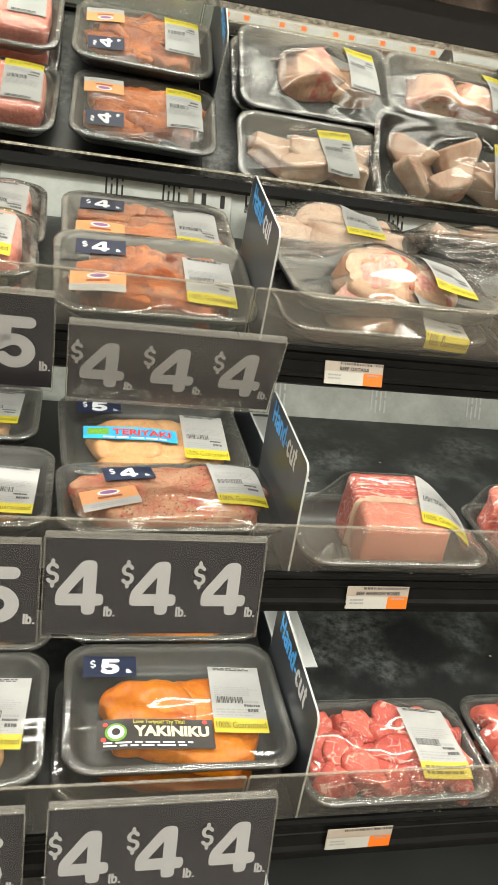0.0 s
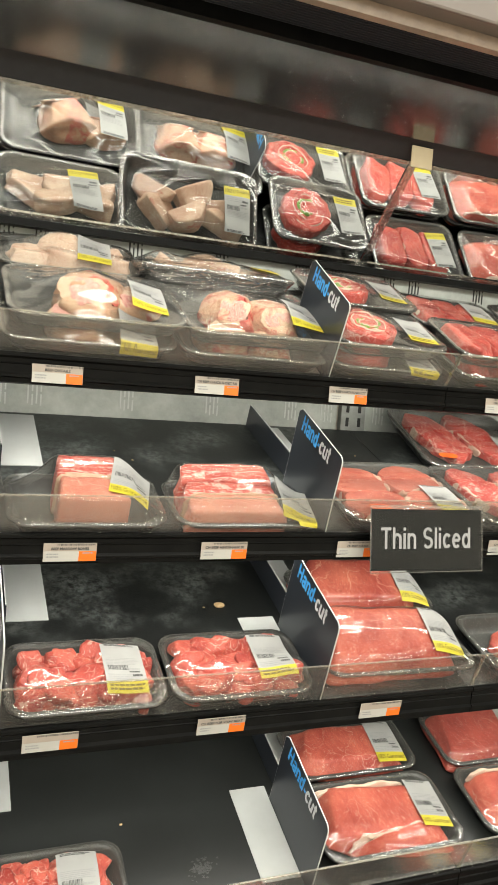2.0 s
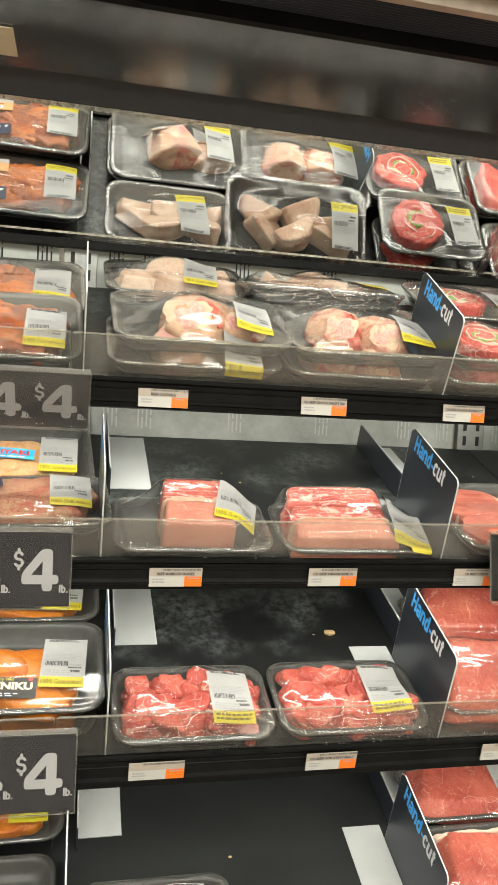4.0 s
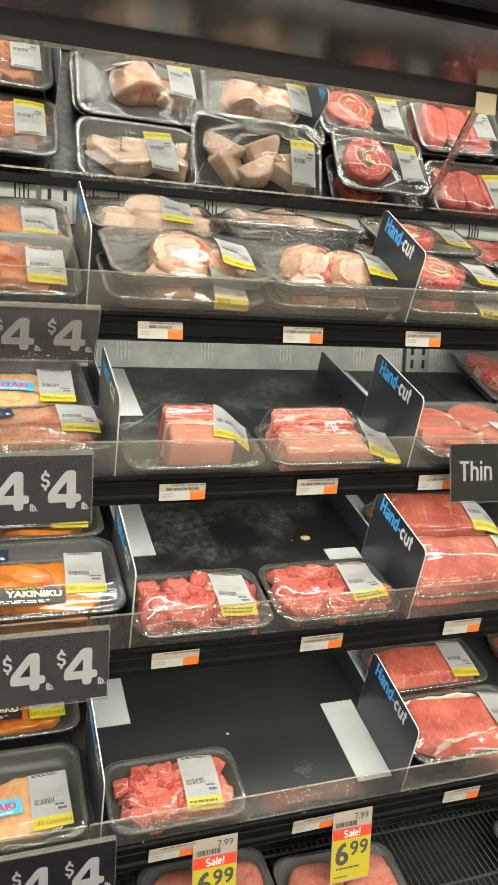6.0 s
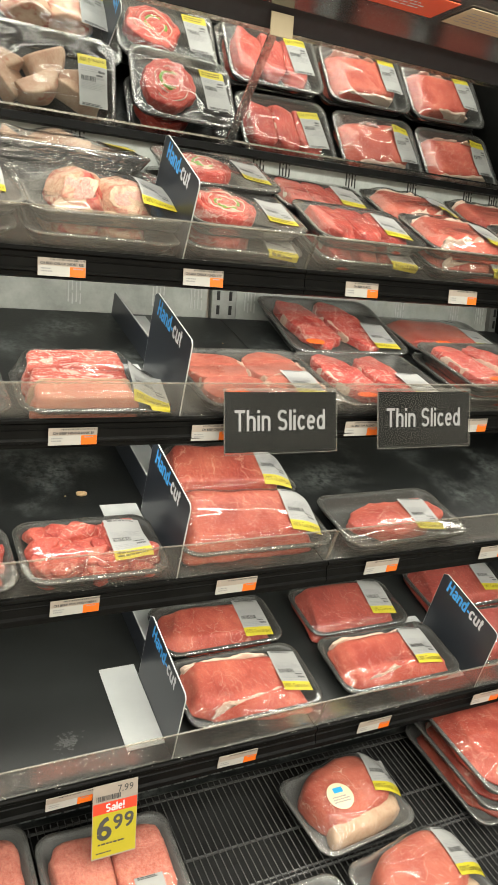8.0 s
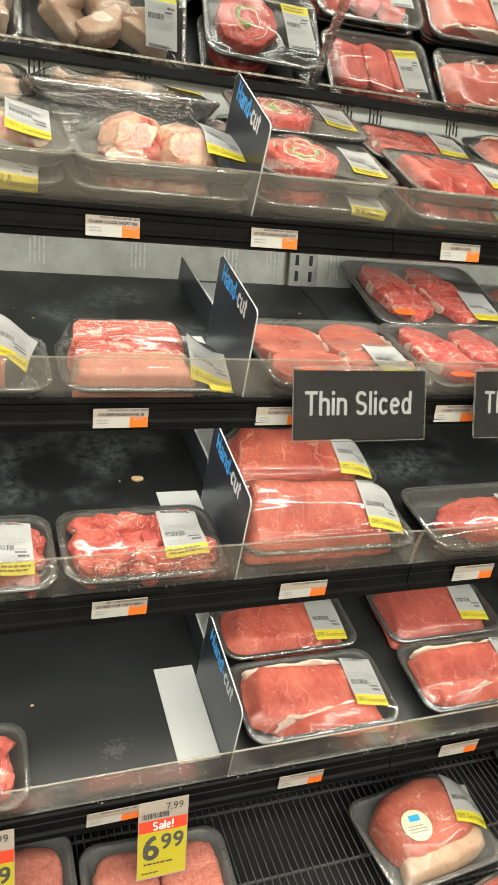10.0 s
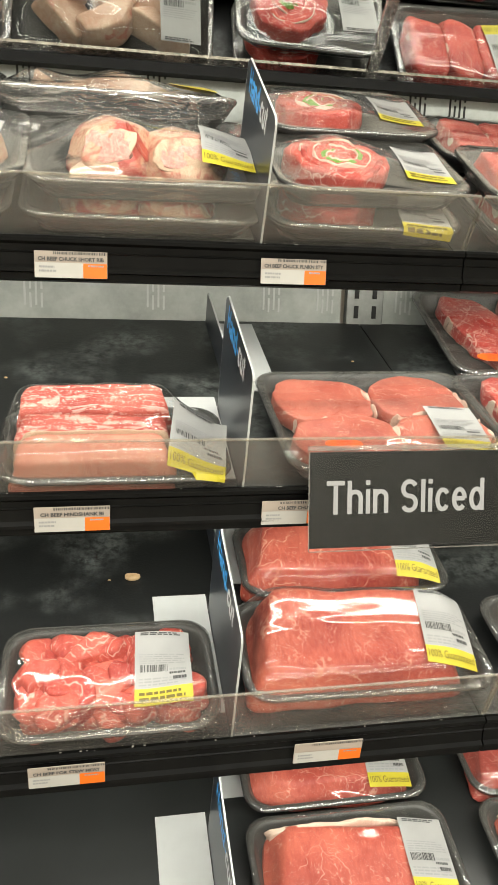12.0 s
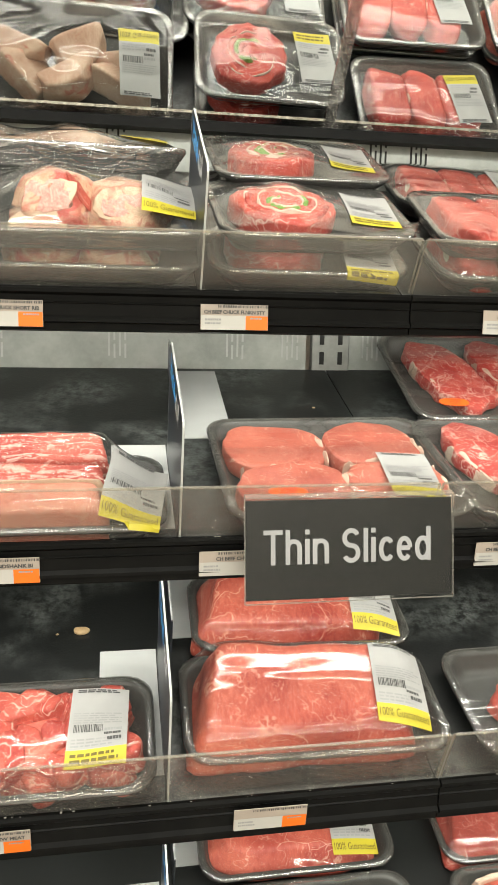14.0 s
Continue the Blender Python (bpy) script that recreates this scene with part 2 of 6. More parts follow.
material("chrome_worn", (0.72, 0.7, 0.66), 0.2, 1.0, second=(0.2, 0.19, 0.17), scale=120, amount=0.3, bump=0.15, bump_scale=260, grain=0.7)
material("canopy_gloss", (0.026, 0.0245, 0.025), 0.17, second=(0.033, 0.031, 0.032), scale=8, spec=1.0)
material("canopy_matt", (0.01, 0.01, 0.011), 0.6, second=(0.016, 0.016, 0.018), scale=60)
material("grille_navy", (0.014, 0.016, 0.022), 0.6, second=(0.022, 0.024, 0.03), scale=300)
material("tan_trim", (0.3, 0.22, 0.16), 0.35, second=(0.2, 0.15, 0.11), scale=40)
material("fascia_pink", (0.17, 0.14, 0.12), 0.4, second=(0.14, 0.115, 0.1), scale=6)
material("tan_card", (0.5, 0.42, 0.27), 0.6, second=(0.44, 0.36, 0.23), scale=20)
material("blade_navy", (0.022, 0.026, 0.034), 0.33, second=(0.025, 0.029, 0.037), scale=30, bump=0.02, bump_scale=500, spec=0.6)
material("white_plastic", (0.5, 0.515, 0.51), 0.45, second=(0.45, 0.465, 0.46), scale=20)
material("paper", (0.35, 0.35, 0.34), 0.5, second=(0.315, 0.315, 0.305), scale=30, bump=0.06, bump_scale=90)
material("yellow_print", (0.5, 0.43, 0.024), 0.45, second=(0.46, 0.395, 0.024), scale=40)
material("ink", (0.05, 0.05, 0.05), 0.6, second=(0.08, 0.08, 0.08))
material("ink_grey", (0.26, 0.26, 0.26), 0.6, second=(0.32, 0.32, 0.32))
material("ink_olive", (0.12, 0.095, 0.01), 0.6, second=(0.16, 0.12, 0.02))
material("tag_paper", (0.4, 0.34, 0.29), 0.5, second=(0.35, 0.3, 0.255), scale=30)
material("tag_white", (0.47, 0.46, 0.43), 0.5, second=(0.43, 0.42, 0.39), scale=30)
material("sign_red", (0.72, 0.1, 0.035), 0.45, second=(0.66, 0.085, 0.03), scale=30)
material("orange_print", (0.85, 0.165, 0.006), 0.5, second=(0.8, 0.15, 0.006), scale=30)
material("sticker_orange", (0.84, 0.13, 0.012), 0.5, second=(0.78, 0.115, 0.012), scale=30)
material("sign_slate", (0.016, 0.0142, 0.0185), 0.55, second=(0.02, 0.018, 0.023), scale=8, spec=0.1)
material("sign_charcoal", (0.008, 0.0085, 0.0083), 0.5, second=(0.014, 0.015, 0.0145), scale=14, amount=0.4, spec=0.15, grain=0.7)
material("sign_letter", (0.38, 0.38, 0.39), 0.45, second=(0.34, 0.34, 0.35), scale=20)
material("letter_blue", (0.06, 0.36, 0.82), 0.4, second=(0.07, 0.39, 0.85))
material("letter_white", (0.68, 0.7, 0.72), 0.4, second=(0.63, 0.65, 0.66))
material("sale_red", (0.78, 0.07, 0.03), 0.4, second=(0.72, 0.06, 0.03))
material("label_navy", (0.015, 0.02, 0.045), 0.35, second=(0.02, 0.026, 0.055))
material("label_cyan", (0.03, 0.36, 0.7), 0.35, second=(0.04, 0.4, 0.74), scale=30)
material("label_black", (0.02, 0.017, 0.015), 0.35, second=(0.03, 0.025, 0.02))
material("label_tan", (0.62, 0.3, 0.13), 0.45, second=(0.6, 0.26, 0.1), scale=60)
material("label_plum", (0.2, 0.08, 0.22), 0.4, second=(0.24, 0.1, 0.26))
material("label_brown", (0.24, 0.06, 0.03), 0.4, second=(0.28, 0.08, 0.04))
material("letter_red", (0.75, 0.05, 0.03), 0.4, second=(0.65, 0.04, 0.03))
material("cream", (0.8, 0.66, 0.45), 0.45, second=(0.74, 0.6, 0.4), scale=40)
material("store_floor", (0.42, 0.385, 0.335), 0.3, second=(0.36, 0.33, 0.285), scale=3, bump=0.02)
material("store_wall", (0.62, 0.59, 0.54), 0.7, second=(0.42, 0.39, 0.35), scale=0.9, amount=0.5)
material("store_ceiling", (0.6, 0.6, 0.58), 0.8, second=(0.52, 0.52, 0.5), scale=2)
material("crumb_tan", (0.5, 0.36, 0.2), 0.7, second=(0.4, 0.27, 0.13), scale=200)
material("parsley", (0.09, 0.26, 0.02), 0.5, second=(0.2, 0.4, 0.05), scale=300, bump=0.6, bump_scale=500)
FAT = (0.8, 0.6, 0.46)
veined("beef_red", (0.36, 0.048, 0.035), (0.6, 0.145, 0.096), (0.74, 0.44, 0.34), 10, 0.03, 0.7, keep=0.52, bump=0.15)
veined("beef_raw", (0.35, 0.03, 0.025), (0.58, 0.1, 0.073), (0.8, 0.5, 0.42), 13, 0.04, 0.8, keep=0.51, bump=0.3, tone_scale=26)
veined("beef_roast", (0.28, 0.03, 0.022), (0.56, 0.145, 0.092), (0.74, 0.44, 0.32), 9, 0.032, 0.65, keep=0.51, bump=0.15, tone_scale=8)
veined("beef_deep", (0.24, 0.034, 0.028), (0.4, 0.08, 0.058), (0.62, 0.34, 0.26), 10, 0.03, 0.5, bump=0.15)
veined("beef_steak", (0.38, 0.076, 0.052), (0.55, 0.158, 0.106), (0.78, 0.56, 0.44), 12, 0.028, 0.7, keep=0.51, bump=0.12)
veined("beef_marbled", (0.42, 0.036, 0.03), (0.62, 0.1, 0.076), (0.84, 0.56, 0.48), 24, 0.11, 0.85, tone_scale=24, keep=0.49, bump=0.2)
veined("beef_stew", (0.36, 0.038, 0.03), (0.62, 0.13, 0.09), (0.82, 0.58, 0.48), 13, 0.05, 0.8, bump=0.2, tone_scale=20, piece=0.8, keep=0.5)
veined("beef_block", (0.5, 0.165, 0.115), (0.64, 0.28, 0.2), (0.74, 0.5, 0.39), 9, 0.04, 0.5, bump=0.2, tone_scale=16, along=(0.3, 1, 1))
veined("beef_rib", (0.34, 0.04, 0.032), (0.56, 0.12, 0.088), (0.8, 0.56, 0.48), 60, 0.16, 0.8, bump=0.25, keep=0.5, along=(0.05, 1, 0.5), warp_by=0.012)
veined("bone_pale", (0.4, 0.21, 0.125), (0.58, 0.4, 0.255), (0.46, 0.13, 0.09), 12, 0.1, 0.5, fat_patch=0.36, bump=0.3, tone_scale=16, keep=0.5)
veined("shank_mix", (0.5, 0.27, 0.17), (0.66, 0.45, 0.32), (0.46, 0.085, 0.065), 12, 0.16, 0.75, fat_patch=0.62, bump=0.3, tone_scale=16, keep=0.47)
veined("bone_cut", (0.46, 0.28, 0.195), (0.63, 0.47, 0.35), (0.48, 0.2, 0.14), 12, 0.08, 0.4, fat_patch=0.3, tone_scale=22, bump=0.15)
veined("marrow_red", (0.48, 0.17, 0.14), (0.62, 0.34, 0.28), (0.74, 0.52, 0.43), 60, 0.3, 0.5, tone_scale=30, bump=0.5, keep=0.5)
veined("pork_orange", (0.13, 0.016, 0.004), (0.56, 0.15, 0.022), (0.66, 0.3, 0.1), 11, 0.06, 0.5, rough=0.28, bump=0.5, tone_scale=9, fleck=0.1, fibres=1.2)
veined("chicken_orange", (0.4, 0.085, 0.003), (0.62, 0.21, 0.01), (0.66, 0.34, 0.06), 9, 0.05, 0.3, rough=0.28, bump=0.25, tone_scale=18, fleck=0.1)
veined("chicken_pale", (0.48, 0.21, 0.075), (0.66, 0.4, 0.2), (0.72, 0.52, 0.32), 9, 0.05, 0.3, rough=0.25, bump=0.2)
veined("beef_spiced", (0.34, 0.1, 0.06), (0.52, 0.31, 0.18), (0.44, 0.06, 0.042), 11, 0.12, 0.8, fleck=0.9, bump=0.6, tone_scale=22, keep=0.49, fibres=1.2)
veined("beef_ground", (0.56, 0.14, 0.1), (0.72, 0.26, 0.19), (0.78, 0.42, 0.33), 110, 0.35, 0.4, bump=1.0, tone_scale=90, keep=0.48)
veined("fat_cap", (0.66, 0.48, 0.37), (0.78, 0.64, 0.53), (0.6, 0.3, 0.24), 16, 0.06, 0.5)
veined("fat_tan", (0.48, 0.32, 0.21), (0.64, 0.48, 0.35), (0.5, 0.24, 0.17), 14, 0.08, 0.4, tone_scale=20)
clear("film", (0.965, 0.965, 0.96), 0.075, 0.038, 1.0, 0.3, 11, haze=0.015, detail=1, fine_part=0.02, deep=0.025)
clear("film_side", (0.94, 0.94, 0.93), 0.11, 0.13, 1.0, 0.5, 30, haze=0.03, fine_part=0.1, deep=0.006)
clear("film_crumpled", (0.94, 0.94, 0.93), 0.12, 0.5, 1.0, 1.0, 42, haze=0.07, fine_part=0.2, deep=0.012)
clear("acrylic", (0.93, 0.915, 0.885), 0.22, 0.085, 0.7, haze=0.02)
clear("sleeve_clear", (0.985, 0.985, 0.985), 0.14, 0.022, 0.4)
clear("sleeve_shiny", (0.97, 0.97, 0.97), 0.16, 0.09, 0.4, haze=0.03)
clear("sleeve_rim", (0.8, 0.8, 0.78), 0.3, 0.05, 0.3, haze=0.1)
clear("acrylic_edge", (0.8, 0.77, 0.68), 0.3, 0.08, 0.4, haze=0.11)

# ---------------------------------------------------------------- mesh helpers
def mesh_of(name, verts, faces, mat, smooth=False):
    me = bpy.data.meshes.new(name)
    me.from_pydata([tuple(map(float, v)) for v in verts], [], [tuple(int(i) for i in f) for f in faces])
    me.materials.append(MATS[mat])
    if smooth:
        me.shade_smooth()
    me.update()
    return me


def part(name, me, parent=None, label="", at=None):
    ob = new(name, me)
    if parent is not None:
        ob.parent = parent
    if at is not None:
        ob.matrix_basis = at
    if label:
        ob["label"] = label
    if name in ("print", "barcode", "vent_slot", "slot_column"):
        ob["kind"] = "stuff"
    return ob


def thing(name, m, label, category, group="", kind=""):
    ob = new(name)
    ob.empty_display_size = 0.03
    ob.matrix_basis = m
    return tagged(ob, label, category, group, kind)


def box_data(x0, x1, y0, y1, z0, z1, bevel=0.0):
    bm = bmesh.new()
    bmesh.ops.create_cube(bm, size=1)
    for v in bm.verts:
        v.co = ((x0 + x1) / 2 + v.co.x * (x1 - x0), (y0 + y1) / 2 + v.co.y * (y1 - y0), (z0 + z1) / 2 + v.co.z * (z1 - z0))
    if bevel:
        bmesh.ops.bevel(bm, geom=bm.edges[:], offset=bevel, segments=2, affect="EDGES", profile=0.6)
    vs = [v.co.copy() for v in bm.verts]
    bm.verts.index_update()
    fs = [[v.index for v in f.verts] for f in bm.faces]
    bm.free()
    return vs, fs


def box(name, mat, x0, x1, y0, y1, z0, z1, bevel=0.0):
    vs, fs = box_data(x0, x1, y0, y1, z0, z1, bevel)
    return mesh_of(name, vs, fs, mat)


def join(*pieces):
    vs, fs = [], []
    for v, f in pieces:
        n = len(vs)
        vs += list(v)
        fs += [[i + n for i in q] for q in f]
    return vs, fs


def extrude_x(profile, x0, x1):
    """A closed outline in (y, z), drawn out along x with capped ends."""
    n = len(profile)
    vs = [(x0, y, z) for y, z in profile] + [(x1, y, z) for y, z in profile]
    fs = [[i, (i + 1) % n, n + (i + 1) % n, n + i] for i in range(n)] + [list(range(n))[::-1], list(range(n, 2 * n))]
    return vs, fs


def plate(outline, thick, axis="z"):
    """A flat sheet of the given outline (2D), with thickness, centred on its plane."""
    n = len(outline)
    put = {"z": lambda a, b, c: (a, b, c), "x": lambda a, b, c: (c, a, b), "y": lambda a, b, c: (a, c, b)}[axis]
    vs = [put(a, b, -thick / 2) for a, b in outline] + [put(a, b, thick / 2) for a, b in outline]
    fs = [[i, (i + 1) % n, n + (i + 1) % n, n + i] for i in range(n)] + [list(range(n))[::-1], list(range(n, 2 * n))]
    return vs, fs


def round_rect(w, d, r, n=6):
    pts = []
    for cx, cy, a in ((w / 2 - r, d / 2 - r, 0), (-w / 2 + r, d / 2 - r, 90), (-w / 2 + r, -d / 2 + r, 180), (w / 2 - r, -d / 2 + r, 270)):
        for k in range(n + 1):
            t = radians(a + 90 * k / n)
            pts.append((cx + r * math.cos(t), cy + r * math.sin(t)))
    return pts


TEXTS = {}


def text_data(body, height, bold=0.0, squeeze=1.0):
    """Letters as flat geometry: vertices and faces in the xy plane, centred, of the given capital height."""
    key = (body, bold)
    if key not in TEXTS:
        cu = bpy.data.curves.new("letters", "FONT")
        cu.body, cu.align_x, cu.align_y, cu.offset, cu.resolution_u = body, "CENTER", "CENTER", bold, 3
        ob = new("letters", cu)
        me = bpy.data.meshes.new_from_object(ob.evaluated_get(bpy.context.evaluated_depsgraph_get()))
        TEXTS[key] = ([v.co.copy() for v in me.vertices], [list(p.vertices) for p in me.polygons])
        bpy.data.objects.remove(ob)
        bpy.data.curves.remove(cu)
        bpy.data.meshes.remove(me)
    vs, fs = TEXTS[key]
    xs, ys = [v.x for v in vs], [v.y for v in vs]
    cx, cy = (min(xs) + max(xs)) / 2, (min(ys) + max(ys)) / 2
    k = height / (max(ys) - min(ys))
    return [Vector(((v.x - cx) * k * squeeze, (v.y - cy) * k, 0)) for v in vs], fs


def text_wide(body, width, height, bold=0.0):
    vs, fs = text_data(body, height, bold)
    w = max(v.x for v in vs) * 2
    return [Vector((v.x * width / w, v.y, 0)) for v in vs], fs


# ---------------------------------------------------------------- letters drawn with a pen of even width
def bend(cx, cy, rx, ry, a0, a1, n=14):
    return [(cx + rx * math.cos(radians(a0 + (a1 - a0) * k / n)), cy + ry * math.sin(radians(a0 + (a1 - a0) * k / n))) for k in range(n + 1)]


def ess():
    return bend(0.28, 0.72, 0.2, 0.22, 25, 270) + bend(0.28, 0.28, 0.205, 0.22, 90, -155)[1:]


SIX = bend(0.3, 0.31, 0.2, 0.21, 180, 540, 20)
GLYPHS = {
    "T": (0.56, [[(0, 0.935), (0.56, 0.935)], [(0.28, 0.865), (0.28, 0)]]),
    "h": (0.5, [[(0.075, 0), (0.075, 1)], [(0.425, 0)] + bend(0.25, 0.49, 0.175, 0.175, 0, 172)]),
    "i": (0.15, [[(0.075, 0), (0.075, 0.73)], [(0.075, 0.86), (0.075, 1)]]),
    "n": (0.5, [[(0.075, 0), (0.075, 0.73)], [(0.425, 0)] + bend(0.25, 0.49, 0.175, 0.175, 0, 172)]),
    "S": (0.56, [ess()]),
    "l": (0.15, [[(0.075, 0), (0.075, 1)]]),
    "c": (0.46, [bend(0.25, 0.365, 0.175, 0.3, 38, 322)]),
    "e": (0.48, [[(0.09, 0.385), (0.42, 0.385)], bend(0.25, 0.365, 0.175, 0.3, 4, 318)]),
    "d": (0.5, [bend(0.25, 0.365, 0.175, 0.3, 20, 340), [(0.425, 0), (0.425, 1)]]),
    "b": (0.5, [bend(0.25, 0.365, 0.175, 0.3, 200, 520), [(0.075, 0), (0.075, 1)]]),
    "H": (0.6, [[(0.075, 0), (0.075, 1)], [(0.525, 0), (0.525, 1)], [(0.1, 0.52), (0.5, 0.52)]]),
    "a": (0.5, [[(0.415, 0)] + bend(0.25, 0.5, 0.165, 0.165, 0, 160), bend(0.235, 0.21, 0.16, 0.145, 40, 320)]),
    "u": (0.5, [[(0.425, 0), (0.425, 0.73)], [(0.075, 0.73)] + bend(0.25, 0.24, 0.175, 0.175, 180, 352)]),
    "t": (0.33, [[(0.15, 0.92)] + bend(0.28, 0.19, 0.13, 0.125, 180, 275), [(0, 0.665), (0.32, 0.665)]]),
    "-": (0.32, [[(0.03, 0.34), (0.29, 0.34)]]),
    ".": (0.16, [[(0.08, 0), (0.08, 0.16)]]),
    "!": (0.2, [[(0.1, 0), (0.1, 0.16)], [(0.1, 0.3), (0.1, 1)]]),
    "7": (0.56, [[(0.02, 0.92), (0.48, 0.92), (0.2, 0.0)]]),
    "$": (0.56, [ess(), [(0.28, 1.02), (0.28, 1.14)], [(0.28, -0.14), (0.28, -0.02)]]),
    "5": (0.66, [[(0.56, 0.895), (0.18, 0.895), (0.145, 0.53)] + bend(0.32, 0.33, 0.235, 0.23, 138, -145)]),
    "6": (0.6, [SIX, [(0.1, 0.32), (0.12, 0.54), (0.2, 0.75), (0.33, 0.88), (0.46, 0.92)]]),
    "9": (0.6, [[(0.6 - x, 1 - y) for x, y in SIX], [(0.5, 0.68), (0.48, 0.46), (0.4, 0.25), (0.27, 0.12), (0.14, 0.08)]]),
}


# the figure four: its outline and the hole in it
FOUR = [(0.46, 0.0), (0.7, 0.0), (0.7, 0.17), (0.84, 0.17), (0.84, 0.39), (0.7, 0.39), (0.7, 1.0), (0.45, 1.0), (0.0, 0.42), (0.0, 0.17), (0.46, 0.17)]
SOFT = (0.1, 0.1, 0.02, 0.09, 0.09, 0.02, 0.11, 0.1, 0.1, 0.08, 0.02)
HOLE = [(0.47, 0.39), (0.47, 0.71), (0.22, 0.39)]


def softened(poly, radii):
    """An outline with its corners rounded off."""
    out, n = [], len(poly)
    for k, r in enumerate(radii):
        p, a, b = Vector(poly[k]), Vector(poly[k - 1]), Vector(poly[(k + 1) % n])
        p0, p1 = p + (a - p).normalized() * r, p + (b - p).normalized() * r
        for t in (0, 0.25, 0.5, 0.75, 1):
            q = p0 * (1 - t) ** 2 + p * 2 * t * (1 - t) + p1 * t ** 2
            out.append(Vector((q.x, q.y, 0)))
    return out


def four(x):
    outer = softened(FOUR, SOFT)
    hole = [Vector((a, b, 0)) for a, b in HOLE]
    tris = tessellate_polygon([outer, hole])
    return [Vector((v.x + x, v.y, 0)) for v in outer + hole], [list(t) for t in tris]


def ribbon(line, width, z):
    """A flat pen stroke of even width along a line of points."""
    vs, fs, n = [], [], len(line)
    for k in range(n):
        a, b = Vector(line[max(k - 1, 0)]), Vector(line[min(k + 1, n - 1)])
        t = (b - a).normalized()
        stretch = 1.0
        if 0 < k < n - 1:
            u = (Vector(line[k]) - a).normalized()
            t = (u + (b - Vector(line[k])).normalized()).normalized()
            stretch = 1 / max(u.dot(t), 0.6)
        x, y = line[k]
        o = Vector((-t.y, t.x)) * width / 2 * stretch
        vs += [Vector((x + o.x, y + o.y, z)), Vector((x - o.x, y - o.y, z))]
        if k:
            fs.append([2 * k - 2, 2 * k - 1, 2 * k + 1, 2 * k])
    return vs, fs


def pen_text(body, height, width=None, pen=0.15, gap=0.08, rounded=False):
    """Grotesque letters as flat geometry in the xy plane, centred, of the given capital height."""
    pieces, x, lift = [], 0.0, 0
    for ch in body:
        if ch == " ":
            x += 0.26
            continue
        if ch == "4":
            pieces.append(four(x))
            x += 0.84 + gap
            continue
        wide, lines = GLYPHS[ch]
        for line in lines:
            line = [(x + px, py) for px, py in line]
            pieces.append(ribbon(line, pen, 0.0012 * lift))
            lift = (lift + 1) % 3
            if rounded:
                for p, q in ((line[0], line[1]), (line[-1], line[-2])):
                    t = math.atan2(p[1] - q[1], p[0] - q[0])
                    turn = [t + (k / 8 - 0.5) * math.pi for k in range(9)]
                    pieces.append(([Vector((p[0] + pen / 2 * math.cos(a), p[1] + pen / 2 * math.sin(a), 0.0)) for a in turn], [list(range(9))]))
        x += wide + gap
    total = x - gap
    kx = height if width is None else width / total
    vs, fs = join(*pieces)
    return [Vector(((v.x - total / 2) * kx, (v.y - 0.5) * height, v.z * height)) for v in vs], fs


def moved(data, dx, dy, dz=0.0):
    return [Vector((v[0] + dx, v[1] + dy, v[2] + dz)) for v in data[0]], data[1]


def bars(w, rows, height, seed, gap=0.35):
    """Lines of unreadable small print as plain bars."""
    rnd = random.Random(seed)
    out = []
    step = height / rows
    for r in range(rows):
        y = height / 2 - (r + 0.5) * step
        x, end = -w / 2, w / 2 * rnd.uniform(0.55, 1.0)
        while x < end:
            l = rnd.uniform(0.06, 0.2) * w
            x1 = min(x + l, end)
            h = step * (1 - gap) / 2
            out.append(([(x, y - h, 0), (x1, y - h, 0), (x1, y + h, 0), (x, y + h, 0)], [[0, 1, 2, 3]]))
            x = x1 + 0.03 * w
    return join(*out)


def barcode(w, h, seed, n=22):
    rnd = random.Random(seed)
    out, x = [], -w / 2
    while x < w / 2:
        a = rnd.choice((0.35, 0.6, 1.0)) * w / n
        out.append(([(x, -h / 2, 0), (x + a, -h / 2, 0), (x + a, h / 2, 0), (x, h / 2, 0)], [[0, 1, 2, 3]]))
        x += a + rnd.choice((0.4, 0.7)) * w / n
    return join(*out)


def rect(w, h):
    return [(-w / 2, -h / 2, 0), (w / 2, -h / 2, 0), (w / 2, h / 2, 0), (-w / 2, h / 2, 0)], [[0, 1, 2, 3]]


RINGS = (0.0, 0.16, 0.32, 0.46, 0.59, 0.7, 0.79, 0.86, 0.915, 0.955, 0.98, 0.995, 1.0)


